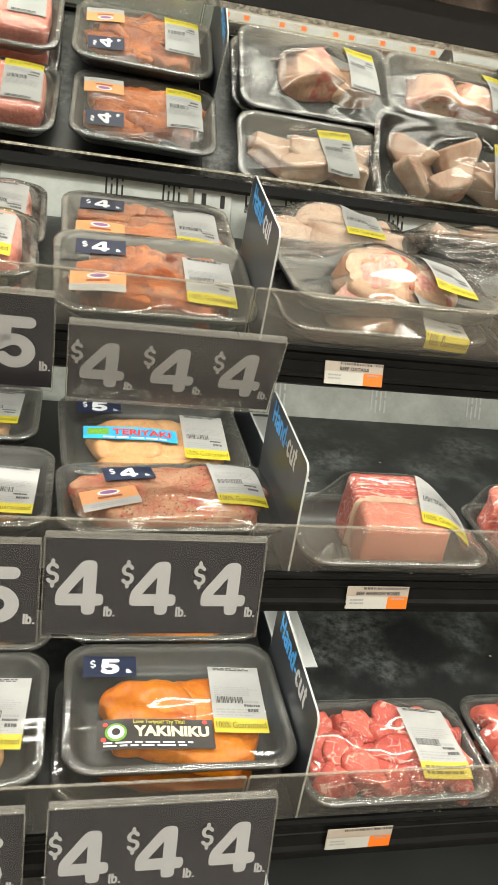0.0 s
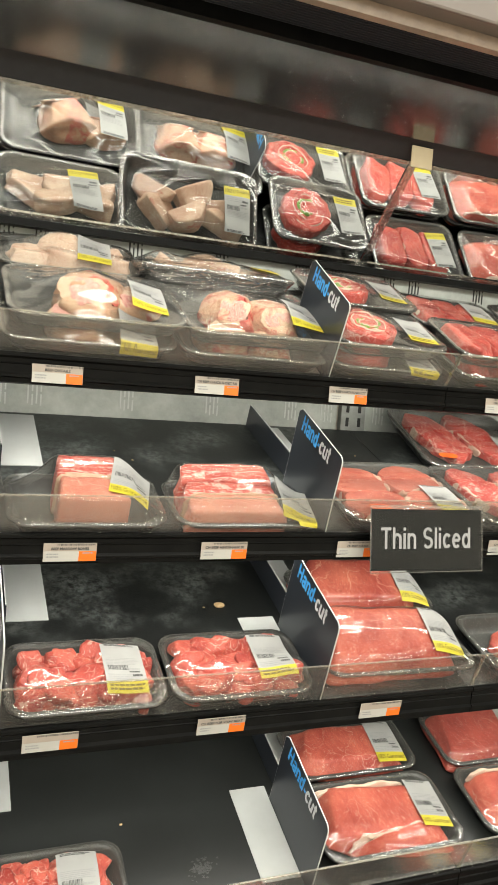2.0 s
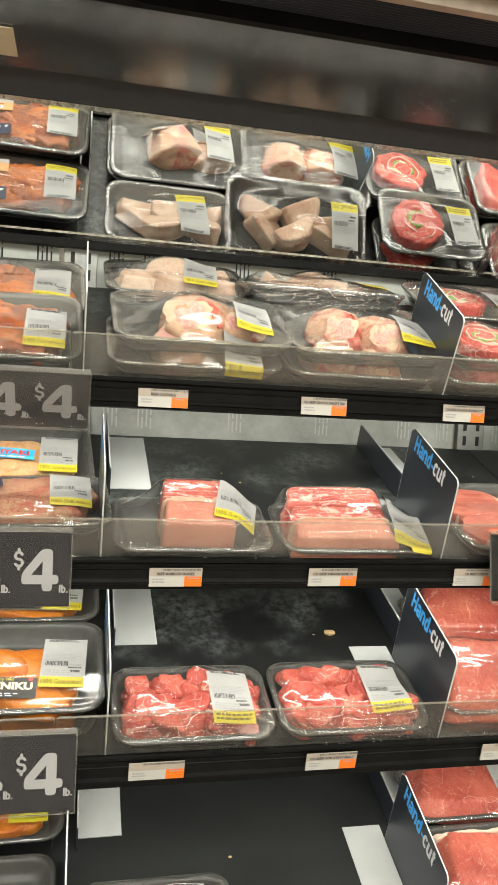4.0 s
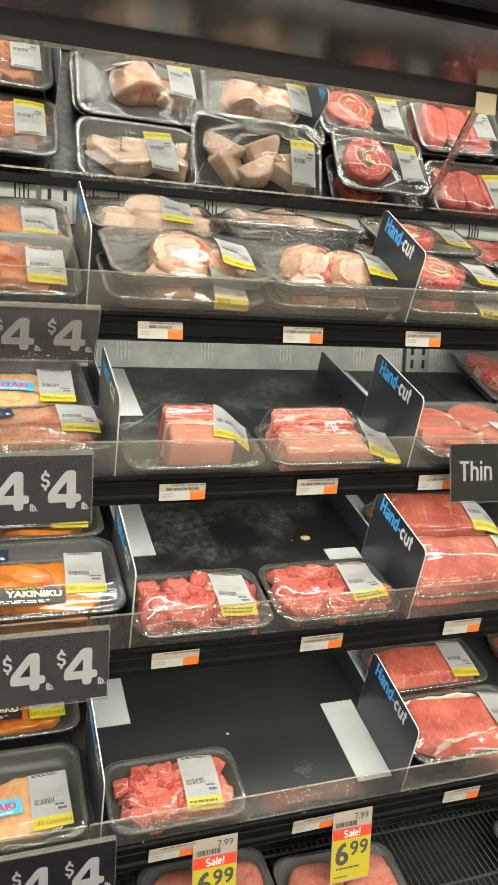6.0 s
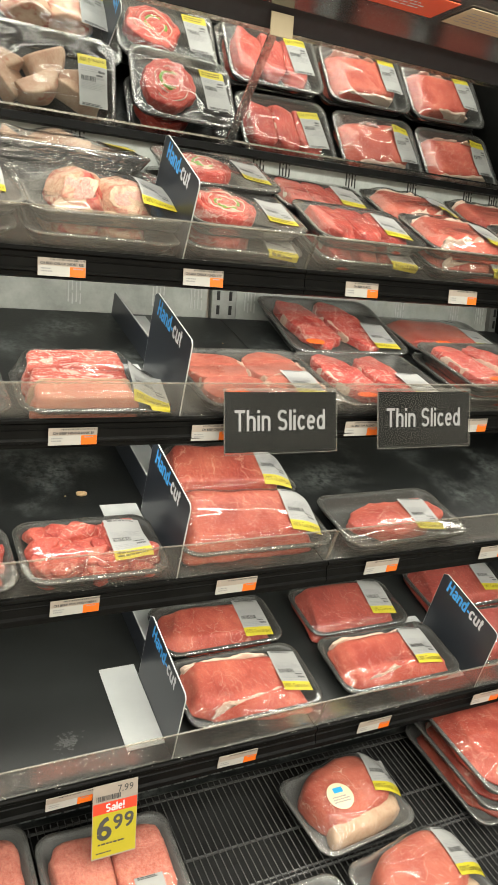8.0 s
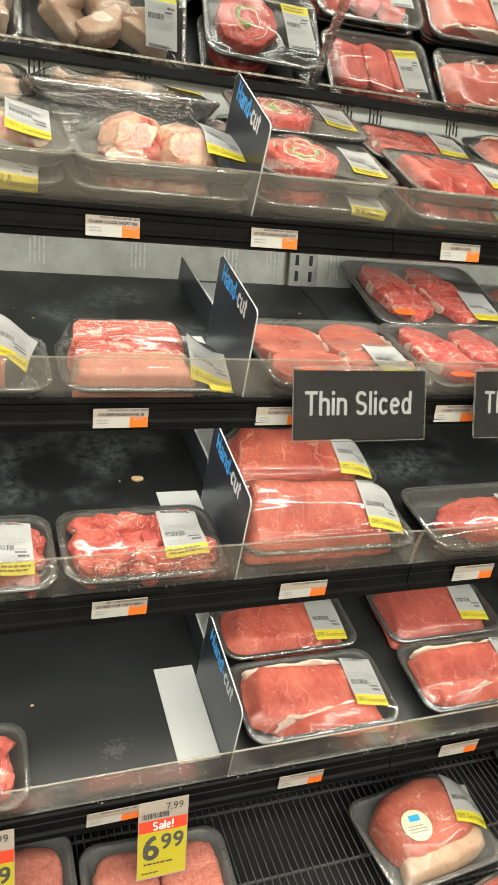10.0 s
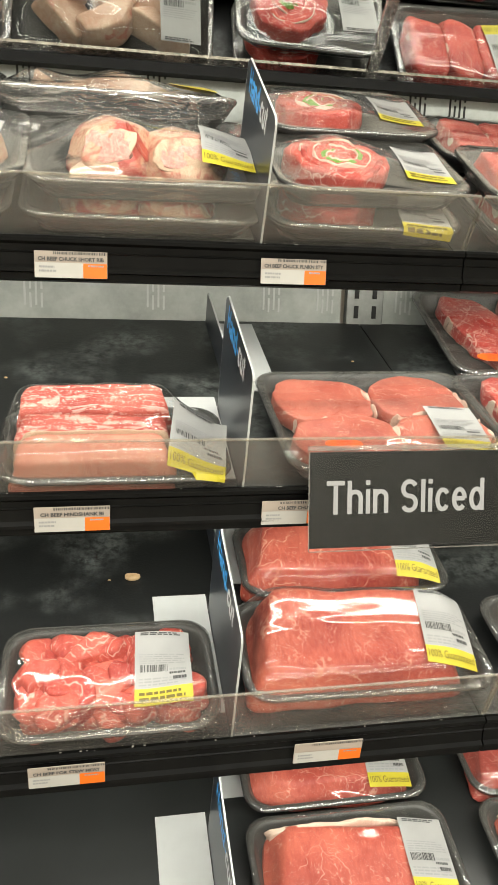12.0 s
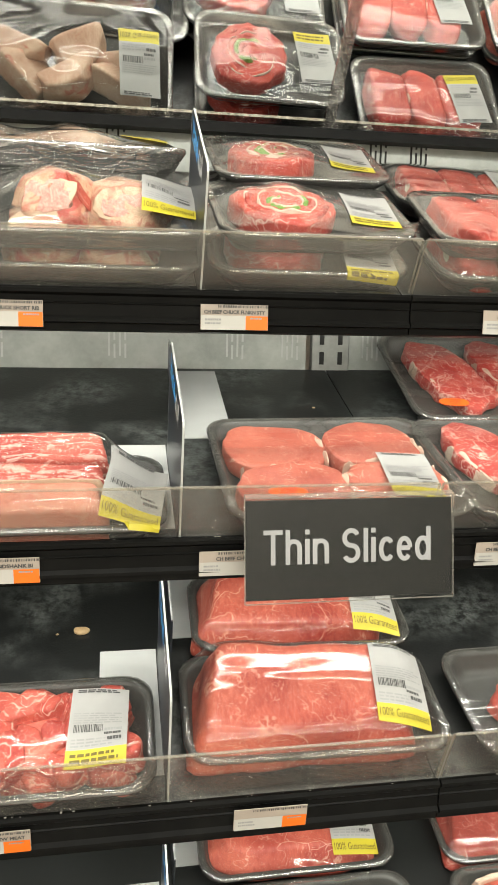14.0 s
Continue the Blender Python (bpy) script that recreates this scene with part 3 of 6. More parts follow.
def lump(a, b, c, e_plan=0.6, e_side=0.7, amp=0.08, scale=14.0, seed=0, nu=44, nv=16, base=0.35, tilt=0.0):
    """A piece of meat resting on z = 0: half-widths a, b and height c, with a squared-off plan. A small e_side gives a
    flat top with a crisp edge, a large one a dome; base is the share of the height that stands upright."""
    up = lambda v, e: math.copysign(abs(v) ** e, v)
    pw = 2.0 / max(e_side, 0.08)
    rings = RINGS if nu > 30 else RINGS[::2]
    prof = [(r, base + (1 - base) * max(1 - r ** pw, 0.0) ** (1 / pw)) for r in rings]
    prof += [(1.0, base * 0.55), (0.97, base * 0.15), (0.9, 0.0)]
    vs = []
    for r, zf in prof:
        for i in range(nu):
            th = 2 * math.pi * i / nu
            cx, cy = up(math.cos(th), e_plan), up(math.sin(th), e_plan)
            q = Vector((cx * a * scale + seed * 3.7, cy * b * scale + 1.3 * seed, seed * 0.77))
            n = noise.noise(q) + 0.55 * noise.noise(q * 2.1) + 0.3 * noise.noise(q * 4.7)
            x, y = cx * a * r * (1 + amp * n), cy * b * r * (1 + amp * n)
            p = Vector((x * scale + seed * 2.1, y * scale, zf * 0.8 + seed))
            m = noise.noise(p) + 0.5 * noise.noise(p * 2.6) + 0.28 * noise.noise(p * 6.1)
            z = zf * c * (1 + amp * 0.9 * m) + tilt * x
            w = 1 + 0.25 * amp * noise.noise(Vector((x * scale * 3, y * scale * 3, zf * 5 + seed))) * (r > 0.9)
            vs.append((x * w, y * w, max(z, 0.0)))
    k = len(prof)
    fs = [[j * nu + (i + 1) % nu, j * nu + i, (j + 1) * nu + i, (j + 1) * nu + (i + 1) % nu] for j in range(1, k - 1) for i in range(nu)]
    fs += [[0, nu + i, nu + (i + 1) % nu] for i in range(nu)]
    return vs, fs


def placed(data, m):
    return [m @ Vector(v) for v in data[0]], data[1]


# ---------------------------------------------------------------- the plan
# shelf: y and z of its front edge, and how steeply it rises to the back
SHELVES = {1: (0.020, 1.554, 0.53), 2: (-0.078, 1.276, 0.36), 3: (-0.145, 1.006, 0.36), 4: (-0.158, 0.663, 0.36), 5: (-0.43, 0.37, 0.25)}
RAIL_TOP = {1: 1.562, 2: 1.286, 3: 1.008, 4: 0.661}
FENCE = {1: (-0.022, 1.630), 2: (-0.109, 1.353), 3: (-0.176, 1.083), 4: (-0.190, 0.735)}
BACK_Y = 0.407
JOINTS = (-1.022, -0.108, 0.806, 1.720)


def on_shelf(i, u, v, h=0.0, rot=0.0, tilt=0.0):
    """A pose on shelf i: u along the case, v up its slope, h off its surface."""
    y, z, k = SHELVES[i]
    a = math.atan(k)
    return Matrix.Translation((u, y, z)) @ Matrix.Rotation(a, 4, "X") @ Matrix.Translation((0, v, h)) @ pose(0, 0, 0, tilt, 0, rot)


# ---------------------------------------------------------------- the room
def setting(name, me, label, category):
    return tagged(new(name, me), label, category, kind="structure")


setting("floor", box("floor", "store_floor", -5, 7, -9, 1.2, -0.1, 0), "polished pale vinyl floor of the store aisle", "floor")
setting("ceiling", box("ceiling", "store_ceiling", -5, 7, -9, 1.2, 3.8, 3.9), "plain pale store ceiling", "ceiling")
setting("wall_south", box("wall_south", "store_wall", -5, 7, -9.1, -9, 0, 3.8), "plain beige wall across the aisle", "wall")
setting("wall_north", box("wall_north", "store_wall", -5, 7, 1.2, 1.3, 0, 3.8), "plain wall behind the meat case", "wall")
setting("wall_west", box("wall_west", "store_wall", -5.1, -5, -9, 1.2, 0, 3.8), "plain end wall of the store", "wall")
setting("wall_east", box("wall_east", "store_wall", 7, 7.1, -9, 1.2, 0, 3.8), "plain end wall of the store", "wall")

# ---------------------------------------------------------------- the refrigerated case
X0, X1 = JOINTS[0], JOINTS[-1]
case = thing("meat_case", pose(0, 0, 0), "black open-front refrigerated meat case with grey metal back", "display case")
for a, b in zip(JOINTS, JOINTS[1:]):
    part("back_panel", box("back_panel", "wall_grey", a + 0.0345, b - 0.0345, BACK_Y, BACK_Y + 0.012, 0.3, 2.05), case, "grey metal back panel with vent slots")


def slots(mat):
    out = []
    for k in range(4):
        x = -0.0135 + k * 0.009
        if k % 2 == 0:
            out.append(box_data(x - 0.0016, x + 0.0016, -0.0012, 0.002, -0.022, 0.022))
        else:
            out.append(box_data(x - 0.0016, x + 0.0016, -0.0012, 0.002, 0.004, 0.026))
            out.append(box_data(x - 0.0016, x + 0.0016, -0.0012, 0.002, -0.026, -0.002))
    return mesh_of("vent_slot", *join(*out), mat)


vent, vent_pale = slots("slot_dark"), slots("slot_pale")
for bay in (-1, 0, 1):
    for dx in (-0.768, -0.57, -0.37, -0.17, -0.073, 0.073):
        x = 0.815 + dx + bay * 0.914
        if X0 < x < X1:
            for z in (1.825, 1.492, 1.19, 0.93, 0.6):
                part("vent_slot", vent_pale if z == 1.492 else vent, case, at=pose(x, BACK_Y, z))


def upright():
    holes = []
    out = [box_data(-0.034, 0.034, -0.006, 0.012, 0, 1.75, 0.002)]
    for k in range(50):
        for x in (-0.0165, 0.0165):
            holes.append(box_data(x - 0.004, x + 0.004, -0.0072, 0, 0.02 + k * 0.0345, 0.042 + k * 0.0345))
    return mesh_of("upright", *join(*out), "steel"), mesh_of("upright_slots", *join(*holes), "slot_dark")


up_me, hole_me = upright()
for x in JOINTS:
    u = part("upright", up_me, case, "slotted steel shelf upright", at=pose(x + 0.009, BACK_Y, 0.3))
    part("slot_column", hole_me, u)

# canopy: dark recess, glossy band, lip, discharge grille, trim and fascia
CZ = 2.07
part("canopy_recess", box("canopy_recess", "canopy_matt", X0, X1, 0.11, 0.43, CZ + 0.03, CZ + 0.06), case)
part("canopy_band", box("canopy_band", "canopy_gloss", X0, X1, -0.185, 0.118, CZ, CZ + 0.03, 0.004), case, "glossy black underside of the canopy")
part("canopy_lip", mesh_of("canopy_lip", *extrude_x([(-0.202, CZ - 0.018), (-0.192, CZ - 0.02), (-0.186, CZ - 0.012), (-0.186, CZ + 0.02), (-0.202, CZ + 0.02)], X0, X1), "rail_black"), case)
part("canopy_grille_bed", box("canopy_grille_bed", "grille_navy", X0, X1, -0.285, -0.2025, CZ + 0.006, CZ + 0.03), case)
fins = []
for k in range(12):
    y = -0.2845 + k * 0.0068
    fins.append(box_data(X0, X1, y, y + 0.0016, CZ - 0.001, CZ + 0.006))
part("discharge_grille", mesh_of("discharge_grille", *join(*fins), "grille_navy"), case, "dark air discharge grille")
part("canopy_trim", mesh_of("canopy_trim", *extrude_x([(-0.298, CZ - 0.006), (-0.287, CZ - 0.008), (-0.286, CZ + 0.012), (-0.3, CZ + 0.012)], X0, X1), "tan_trim"), case, "tan trim strip along the canopy")
part("canopy_fascia", box("canopy_fascia", "fascia_pink", X0, X1, -0.33, -0.29, CZ + 0.0125, CZ + 0.34, 0.004), case, "pale pinkish canopy fascia")
part("canopy_top", box("canopy_top", "rail_black", X0, X1, -0.29, 0.43, CZ + 0.3, CZ + 0.34), case)
part("case_end", box("case_end", "rail_black", X0 - 0.04, X0 - 0.001, -0.5, 0.43, 0, CZ + 0.34), case, "black end panel")
part("case_end", box("case_end", "rail_black", X1 + 0.001, X1 + 0.04, -0.5, 0.43, 0, CZ + 0.34), case, "black end panel")
part("case_base", box("case_base", "deck_grey", X0, X1, -0.56, -0.52, 0.05, 0.44, 0.006), case, "light grey front bumper panel")
part("deck_pan", mesh_of("deck_pan", *extrude_x([(-0.52, 0.25), (0.42, 0.25), (0.42, 0.52), (-0.52, 0.3)], X0, X1), "slot_dark"), case)

part("mirror_header", mesh_of("mirror_header", *extrude_x([(0.187, 2.046), (0.119, 2.1), (0.13, 2.105), (0.197, 2.052)], X0, X1), "canopy_matt"), case, "black strip above the mirrors")
comb = [box_data(X0, X1, -0.518, -0.434, 0.392, 0.398)]
comb += [box_data(X0 + 0.01 + k * 0.013, X0 + 0.0135 + k * 0.013, -0.516, -0.436, 0.398, 0.416) for k in range(int((X1 - X0) / 0.013) - 1)]
part("return_grille", mesh_of("return_grille", *join(*comb), "rail_black"), case, "black comb-like return air grille")

# sloped mirrors under the canopy
MIR_LOW, MIR_TOP = (0.372, 1.856), (0.1888, 2.0437)


def mirror_section(x0, x1):
    (y0, z0), (y1, z1) = MIR_LOW, MIR_TOP
    m = thing("sloped_mirror", pose(0, 0, 0), "long tilted mirror with worn chrome frame above the top shelf", "mirror", "mirrors along the case")
    d = Vector((0, y1 - y0, z1 - z0)).normalized()
    n = Vector((0, -d.z, d.y))
    off = lambda p, k: (p[0] + n.y * k, p[1] + n.z * k)
    pr = [(y0, z0), (y1, z1), off((y1, z1), -0.005), off((y0, z0), -0.005)]
    part("glass", mesh_of("glass", *extrude_x(pr, x0 + 0.004, x1 - 0.004), "mirror_glass"), m)

    def strip(p, w):
        q = (p[0] + d.y * w, p[1] + d.z * w)
        return [off(p, 0.004), off(q, 0.004), off(q, -0.008), off(p, -0.008)]

    part("lower_frame", mesh_of("lower_frame", *extrude_x(strip((y0 - d.y * 0.008, z0 - d.z * 0.008), 0.011), x0, x1), "chrome_worn"), m)
    part("upper_frame", mesh_of("upper_frame", *extrude_x(strip((y1 - d.y * 0.001, z1 - d.z * 0.001), 0.009), x0, x1), "chrome_worn"), m)
    for x in (x0, x1 - 0.009):
        a, b = off((y0, z0), 0.0035), off((y1, z1), 0.0035)
        part("side_frame", mesh_of("side_frame", *extrude_x([a, b, off((y1, z1), -0.007), off((y0, z0), -0.007)], x, x + 0.009), "chrome_worn"), m)
    # dark bracket under the lower edge
    part("bracket_rail", box("bracket_rail", "rail_black", x0, x1, y0 + 0.004, BACK_Y - 0.003, z0 - 0.024, z0 - 0.009), m)


MJ = (-1.022, 0.79, 1.70)
for a, b in zip(MJ, MJ[1:]):
    mirror_section(a, b)
for x in MJ[1:2]:
    c = thing("mirror_clip", pose(x - 0.002, 0.152, 2.048), "tan card clip over the mirror joint", "clip", "clips on the mirror joints")
    part("card", box("card", "tan_card", -0.026, 0.026, -0.003, 0.0, -0.022, 0.022, 0.001), c)


# ---------------------------------------------------------------- shelves
def shelf_unit(i, x0, x1):
    y, z, k = SHELVES[i]
    s = thing("shelf", pose(0, 0, 0), "black sloped metal shelf with clear acrylic front fence", "shelf", "shelves of the meat case")
    depth = (BACK_Y - 0.004 - y)
    pr = [(y, z), (y + depth, z + k * depth), (y + depth, z + k * depth - 0.018), (y, z - 0.018)]
    part("board", mesh_of("board", *extrude_x(pr, x0 + 0.001, x1 - 0.001), "pan_clean" if i == 4 else "shelf_black"), s, "black pan with smears")
    t = RAIL_TOP[i]
    pr = [(y - 0.001, t + 0.006), (y - 0.006, t + 0.006), (y - 0.009, t + 0.003), (y - 0.009, t - 0.001), (y - 0.005, t - 0.004), (y - 0.004, t - 0.011), (y - 0.0052, t - 0.0125), (y - 0.004, t - 0.014), (y - 0.004, t - 0.027), (y - 0.006, t - 0.029), (y - 0.008, t - 0.031),
          (y - 0.008, t - 0.0345), (y - 0.003, t - 0.036), (y - 0.002, t - 0.044), (y + 0.012, t - 0.046), (y + 0.02, t - 0.03), (y + 0.004, t - 0.02)]
    part("price_rail", mesh_of("price_rail", *extrude_x(pr, x0 + 0.001, x1 - 0.001), "rail_black"), s, "black plastic price rail")
    fy, fz = FENCE[i]
    b = Vector((0, y - 0.002, t + 0.007))
    top = Vector((0, fy, fz))
    d = (top - b).normalized()
    n = Vector((0, -d.z, d.y)) * 0.003
    pr = [(b.y, b.z), (top.y, top.z), (top.y - n.y, top.z - n.z), (b.y - n.y, b.z - n.z)]
    f = part("fence", mesh_of("fence", *extrude_x(pr, x0 + 0.003, x1 - 0.003), "acrylic"), s, "clear acrylic fence")
    e = d * 0.0018
    pr = [(top.y, top.z), (top.y + e.y, top.z + e.z), (top.y + e.y - n.y, top.z + e.z - n.z), (top.y - n.y, top.z - n.z)]
    part("fence_edge", mesh_of("fence_edge", *extrude_x(pr, x0 + 0.003, x1 - 0.003), "acrylic_edge"), f)
    for x in (x0 + 0.0012, x1 - 0.0028):
        pr = [(b.y, b.z), (top.y, top.z), (top.y - n.y, top.z - n.z), (b.y - n.y, b.z - n.z)]
        part("fence_edge", mesh_of("fence_edge", *extrude_x(pr, x, x + 0.0016), "acrylic_edge"), f)
    if i < 4:
        part("light_housing", box("light_housing", "rail_black", x0 + 0.02, x1 - 0.02, y + 0.03, y + 0.05, z - 0.012, z - 0.004), s)
    return s


for i in (1, 2, 3, 4):
    for a, b in zip(JOINTS, JOINTS[1:]):
        shelf_unit(i, a, b)

# ---------------------------------------------------------------- wrapped packages
RIM = 0.032


def tray_mesh(w, d, mat="foam"):
    steps = [(0.024, 0.0), (0.02, 0.001), (0.012, 0.014), (0.004, RIM - 0.006), (0.0, RIM - 0.004), (0.0, RIM - 0.001), (0.003, RIM),
             (0.008, RIM - 0.001), (0.011, RIM - 0.006), (0.018, 0.012), (0.025, 0.005), (0.032, 0.004)]
    vs, fs, n = [], [], 28
    for inset, z in steps:
        vs += [(x, y, z) for x, y in round_rect(w - 2 * inset, d - 2 * inset, max(0.036 - inset * 0.55, 0.012))]
    for j in range(len(steps) - 1):
        fs += [[j * n + i, j * n + (i + 1) % n, (j + 1) * n + (i + 1) % n, (j + 1) * n + i] for i in range(n)]
    fs += [list(range(n))[::-1], list(range((len(steps) - 1) * n, len(steps) * n))]
    return mesh_of("tray", vs, fs, mat, True)


def skirt_data(w, d):
    """The film's sides, hugging the tray under its rim."""
    vs, fs, n = [], [], 28
    for inset, z in ((0.0075, RIM + 0.0009), (0.003, RIM + 0.0011), (0.0002, RIM + 0.0003), (-0.0012, RIM - 0.0016), (-0.0014, RIM - 0.004), (0.0025, RIM - 0.008), (0.016, 0.006)):
        vs += [(x, y, z) for x, y in round_rect(w - 2 * inset, d - 2 * inset, 0.034)]
    for j in range(6):
        fs += [[j * n + i, j * n + (i + 1) % n, (j + 1) * n + (i + 1) % n, (j + 1) * n + i] for i in range(n)]
    return vs, fs


class Film:
    """A stretched sheet over a tray: fixed at the rim, pushed up by what lies in it."""

    def __init__(self, w, d, clouds, nx=61, ny=43, seed=0):
        self.w, self.d, self.nx, self.ny = w, d, nx, ny
        top = np.full((ny, nx), 0.0)
        for vs in clouds:
            p = np.array([tuple(v) for v in vs], float)
            i = np.clip(np.rint((p[:, 0] / w + 0.5) * (nx - 1)).astype(int), 1, nx - 2)
            j = np.clip(np.rint((p[:, 1] / d + 0.5) * (ny - 1)).astype(int), 1, ny - 2)
            np.maximum.at(top, (j, i), p[:, 2])
        grown = top.copy()
        for dj in (-2, -1, 0, 1, 2):
            for di in (-2, -1, 0, 1, 2):
                grown = np.maximum(grown, np.roll(np.roll(top, dj, 0), di, 1) - 0.0015)
        self.top = grown + 0.0014
        X, Y = np.meshgrid(np.linspace(-w / 2, w / 2, nx), np.linspace(-d / 2, d / 2, ny))
        r = 0.034
        qx, qy = np.maximum(np.abs(X) - (w / 2 - r), 0), np.maximum(np.abs(Y) - (d / 2 - r), 0)
        self.out = np.hypot(qx, qy) > r - 0.004
        self.out[0, :] = self.out[-1, :] = True
        self.out[:, 0] = self.out[:, -1] = True
        f = np.maximum(self.top, RIM)
        f[self.out] = RIM
        for _ in range(300):
            g = f.copy()
            g[1:-1, 1:-1] = (f[:-2, 1:-1] + f[2:, 1:-1] + f[1:-1, :-2] + f[1:-1, 2:]) / 4 - 0.00001
            f = np.maximum(g, np.where(self.out, RIM, self.top))
            f[self.out] = RIM
        crease = np.zeros_like(f)
        for k, (cx, cy) in enumerate(((-1, -1), (1, -1), (-1, 1), (1, 1))):
            dx, dy = X - cx * (w / 2 - 0.006), Y - cy * (d / 2 - 0.006)
            far = np.hypot(dx, dy)
            ang = np.arctan2(dy, dx)
            crease += np.exp(-far / 0.045) * np.minimum(far / 0.02, 1) * (np.sin(ang * (19 + k) + seed * 1.7 + k) + 0.6 * np.sin(ang * 33 + seed))
        crease += 0.25 * np.sin(X * 130 + 9 * np.sin(Y * 14 + seed) + seed) * np.exp(-np.abs(np.abs(Y) - d / 2) / 0.02)
        f = np.where(self.out, f, f + 0.00075 * (crease + 1))
        tight = np.maximum(f, np.where(self.out, RIM, 0))
        for _ in range(5):
            p = np.pad(tight, 1, mode="edge")
            tight = np.where(self.out, RIM, np.maximum((p[:-2, 1:-1] + p[2:, 1:-1] + p[1:-1, :-2] + p[1:-1, 2:] + p[1:-1, 1:-1]) / 5, top + 0.0008))
        f = tight
        self.f = f
        s = f.copy()
        for dj in (-1, 0, 1):
            for di in (-1, 0, 1):
                s = np.maximum(s, np.roll(np.roll(f, dj, 0), di, 1))
        for _ in range(14):
            p = np.pad(s, 1, mode="edge")
            s = (p[:-2, 1:-1] + p[2:, 1:-1] + p[1:-1, :-2] + p[1:-1, 2:] + p[1:-1, 1:-1]) / 5
        self.smooth = np.maximum(s, f)

    def height(self, x, y):
        a = min(max((x / self.w + 0.5) * (self.nx - 1), 0), self.nx - 1.001)
        b = min(max((y / self.d + 0.5) * (self.ny - 1), 0), self.ny - 1.001)
        i, j = int(a), int(b)
        a, b = a - i, b - j
        f = self.smooth
        return float((f[j, i] * (1 - a) + f[j, i + 1] * a) * (1 - b) + (f[j + 1, i] * (1 - a) + f[j + 1, i + 1] * a) * b)

    def data(self):
        vs = [((i / (self.nx - 1) - 0.5) * self.w, (j / (self.ny - 1) - 0.5) * self.d, self.f[j, i] + 0.0006) for j in range(self.ny) for i in range(self.nx)]
        fs = []
        for j in range(self.ny - 1):
            for i in range(self.nx - 1):
                if not (self.out[j, i] and self.out[j + 1, i + 1] and self.out[j + 1, i] and self.out[j, i + 1]):
                    fs.append([j * self.nx + i, j * self.nx + i + 1, (j + 1) * self.nx + i + 1, (j + 1) * self.nx + i])
        return vs, fs

    def lay(self, data, cx, cy, rot, off):
        """Lays flat print or paper onto the sheet."""
        c, s = math.cos(radians(rot)), math.sin(radians(rot))
        vs = []
        for v in data[0]:
            x, y = cx + c * v[0] - s * v[1], cy + s * v[0] + c * v[1]
            over = -self.d / 2 - y
            if over > 0:
                vs.append((x, -self.d / 2 - off - 0.001, RIM - over))
            else:
                vs.append((x, y, self.height(x, y) + off))
        return vs, data[1]


def sheet(w, h, nx=14, ny=18):
    vs = [((i / nx - 0.5) * w, (j / ny - 0.5) * h, 0) for j in range(ny + 1) for i in range(nx + 1)]
    fs = [[j * (nx + 1) + i, j * (nx + 1) + i + 1, (j + 1) * (nx + 1) + i + 1, (j + 1) * (nx + 1) + i] for j in range(ny) for i in range(nx)]
    return vs, fs


LW, LH, LY = 0.066, 0.088, 0.022      # label: width, white part, yellow part


def scale_label(root, film, at, seed, words=True, size=1.0):
    cx, cy, rot = at
    w, h, yl = LW * size, LH * size, LY * size
    mid = lambda d, dx, dy: moved(d, dx, dy)
    paper = part("label", mesh_of("label", *film.lay(mid(sheet(w, h), 0, yl / 2), cx, cy, rot, 0.0012), "paper"), root, "white printed weigh label with yellow strip")
    part("yellow_strip", mesh_of("yellow_strip", *film.lay(mid(sheet(w, yl, 14, 5), 0, -h / 2), cx, cy, rot, 0.0012), "yellow_print"), paper)
    part("title_print", mesh_of("title_print", *film.lay(mid(bars(w * 0.8, 2, 0.0055, seed, 0.3), 0, yl / 2 + h * 0.45), cx, cy, rot, 0.0018), "ink"), paper)
    ink = join(mid(bars(w * 0.86, 5, 0.017, seed + 1, 0.5), 0, yl / 2 + h * 0.0),
               mid(bars(w * 0.34, 1, 0.006, seed + 2), w * 0.28, yl / 2 - h * 0.2), mid(bars(w * 0.86, 3, 0.013, seed + 3, 0.5), 0, yl / 2 - h * 0.4))
    part("print", mesh_of("print", *film.lay(ink, cx, cy, rot, 0.0017), "ink_grey"), paper)
    total = join(mid(bars(w * 0.26, 1, 0.0055, seed + 5, 0.1), w * 0.3, yl / 2 - h * 0.36), mid(bars(w * 0.3, 1, 0.004, seed + 6, 0.1), w * 0.26, yl / 2 - h * 0.27))
    part("price_print", mesh_of("price_print", *film.lay(total, cx, cy, rot, 0.0018), "ink"), paper)
    part("barcode", mesh_of("barcode", *film.lay(mid(barcode(w * 0.5, 0.011, seed), -w * 0.16, yl / 2 - h * 0.17), cx, cy, rot, 0.0017), "ink"), paper)
    if words:
        d = text_wide("100% Guaranteed", w * 0.92, 0.0098 * size)
        part("lettering", mesh_of("lettering", *film.lay(mid(d, 0, -h / 2), cx, cy, rot, 0.0021), "ink_olive"), paper)
    else:
        part("print", mesh_of("print", *film.lay(mid(bars(w * 0.85, 2, 0.014, seed + 4, 0.45), 0, -h / 2), cx, cy, rot, 0.0018), "ink_olive"), paper)


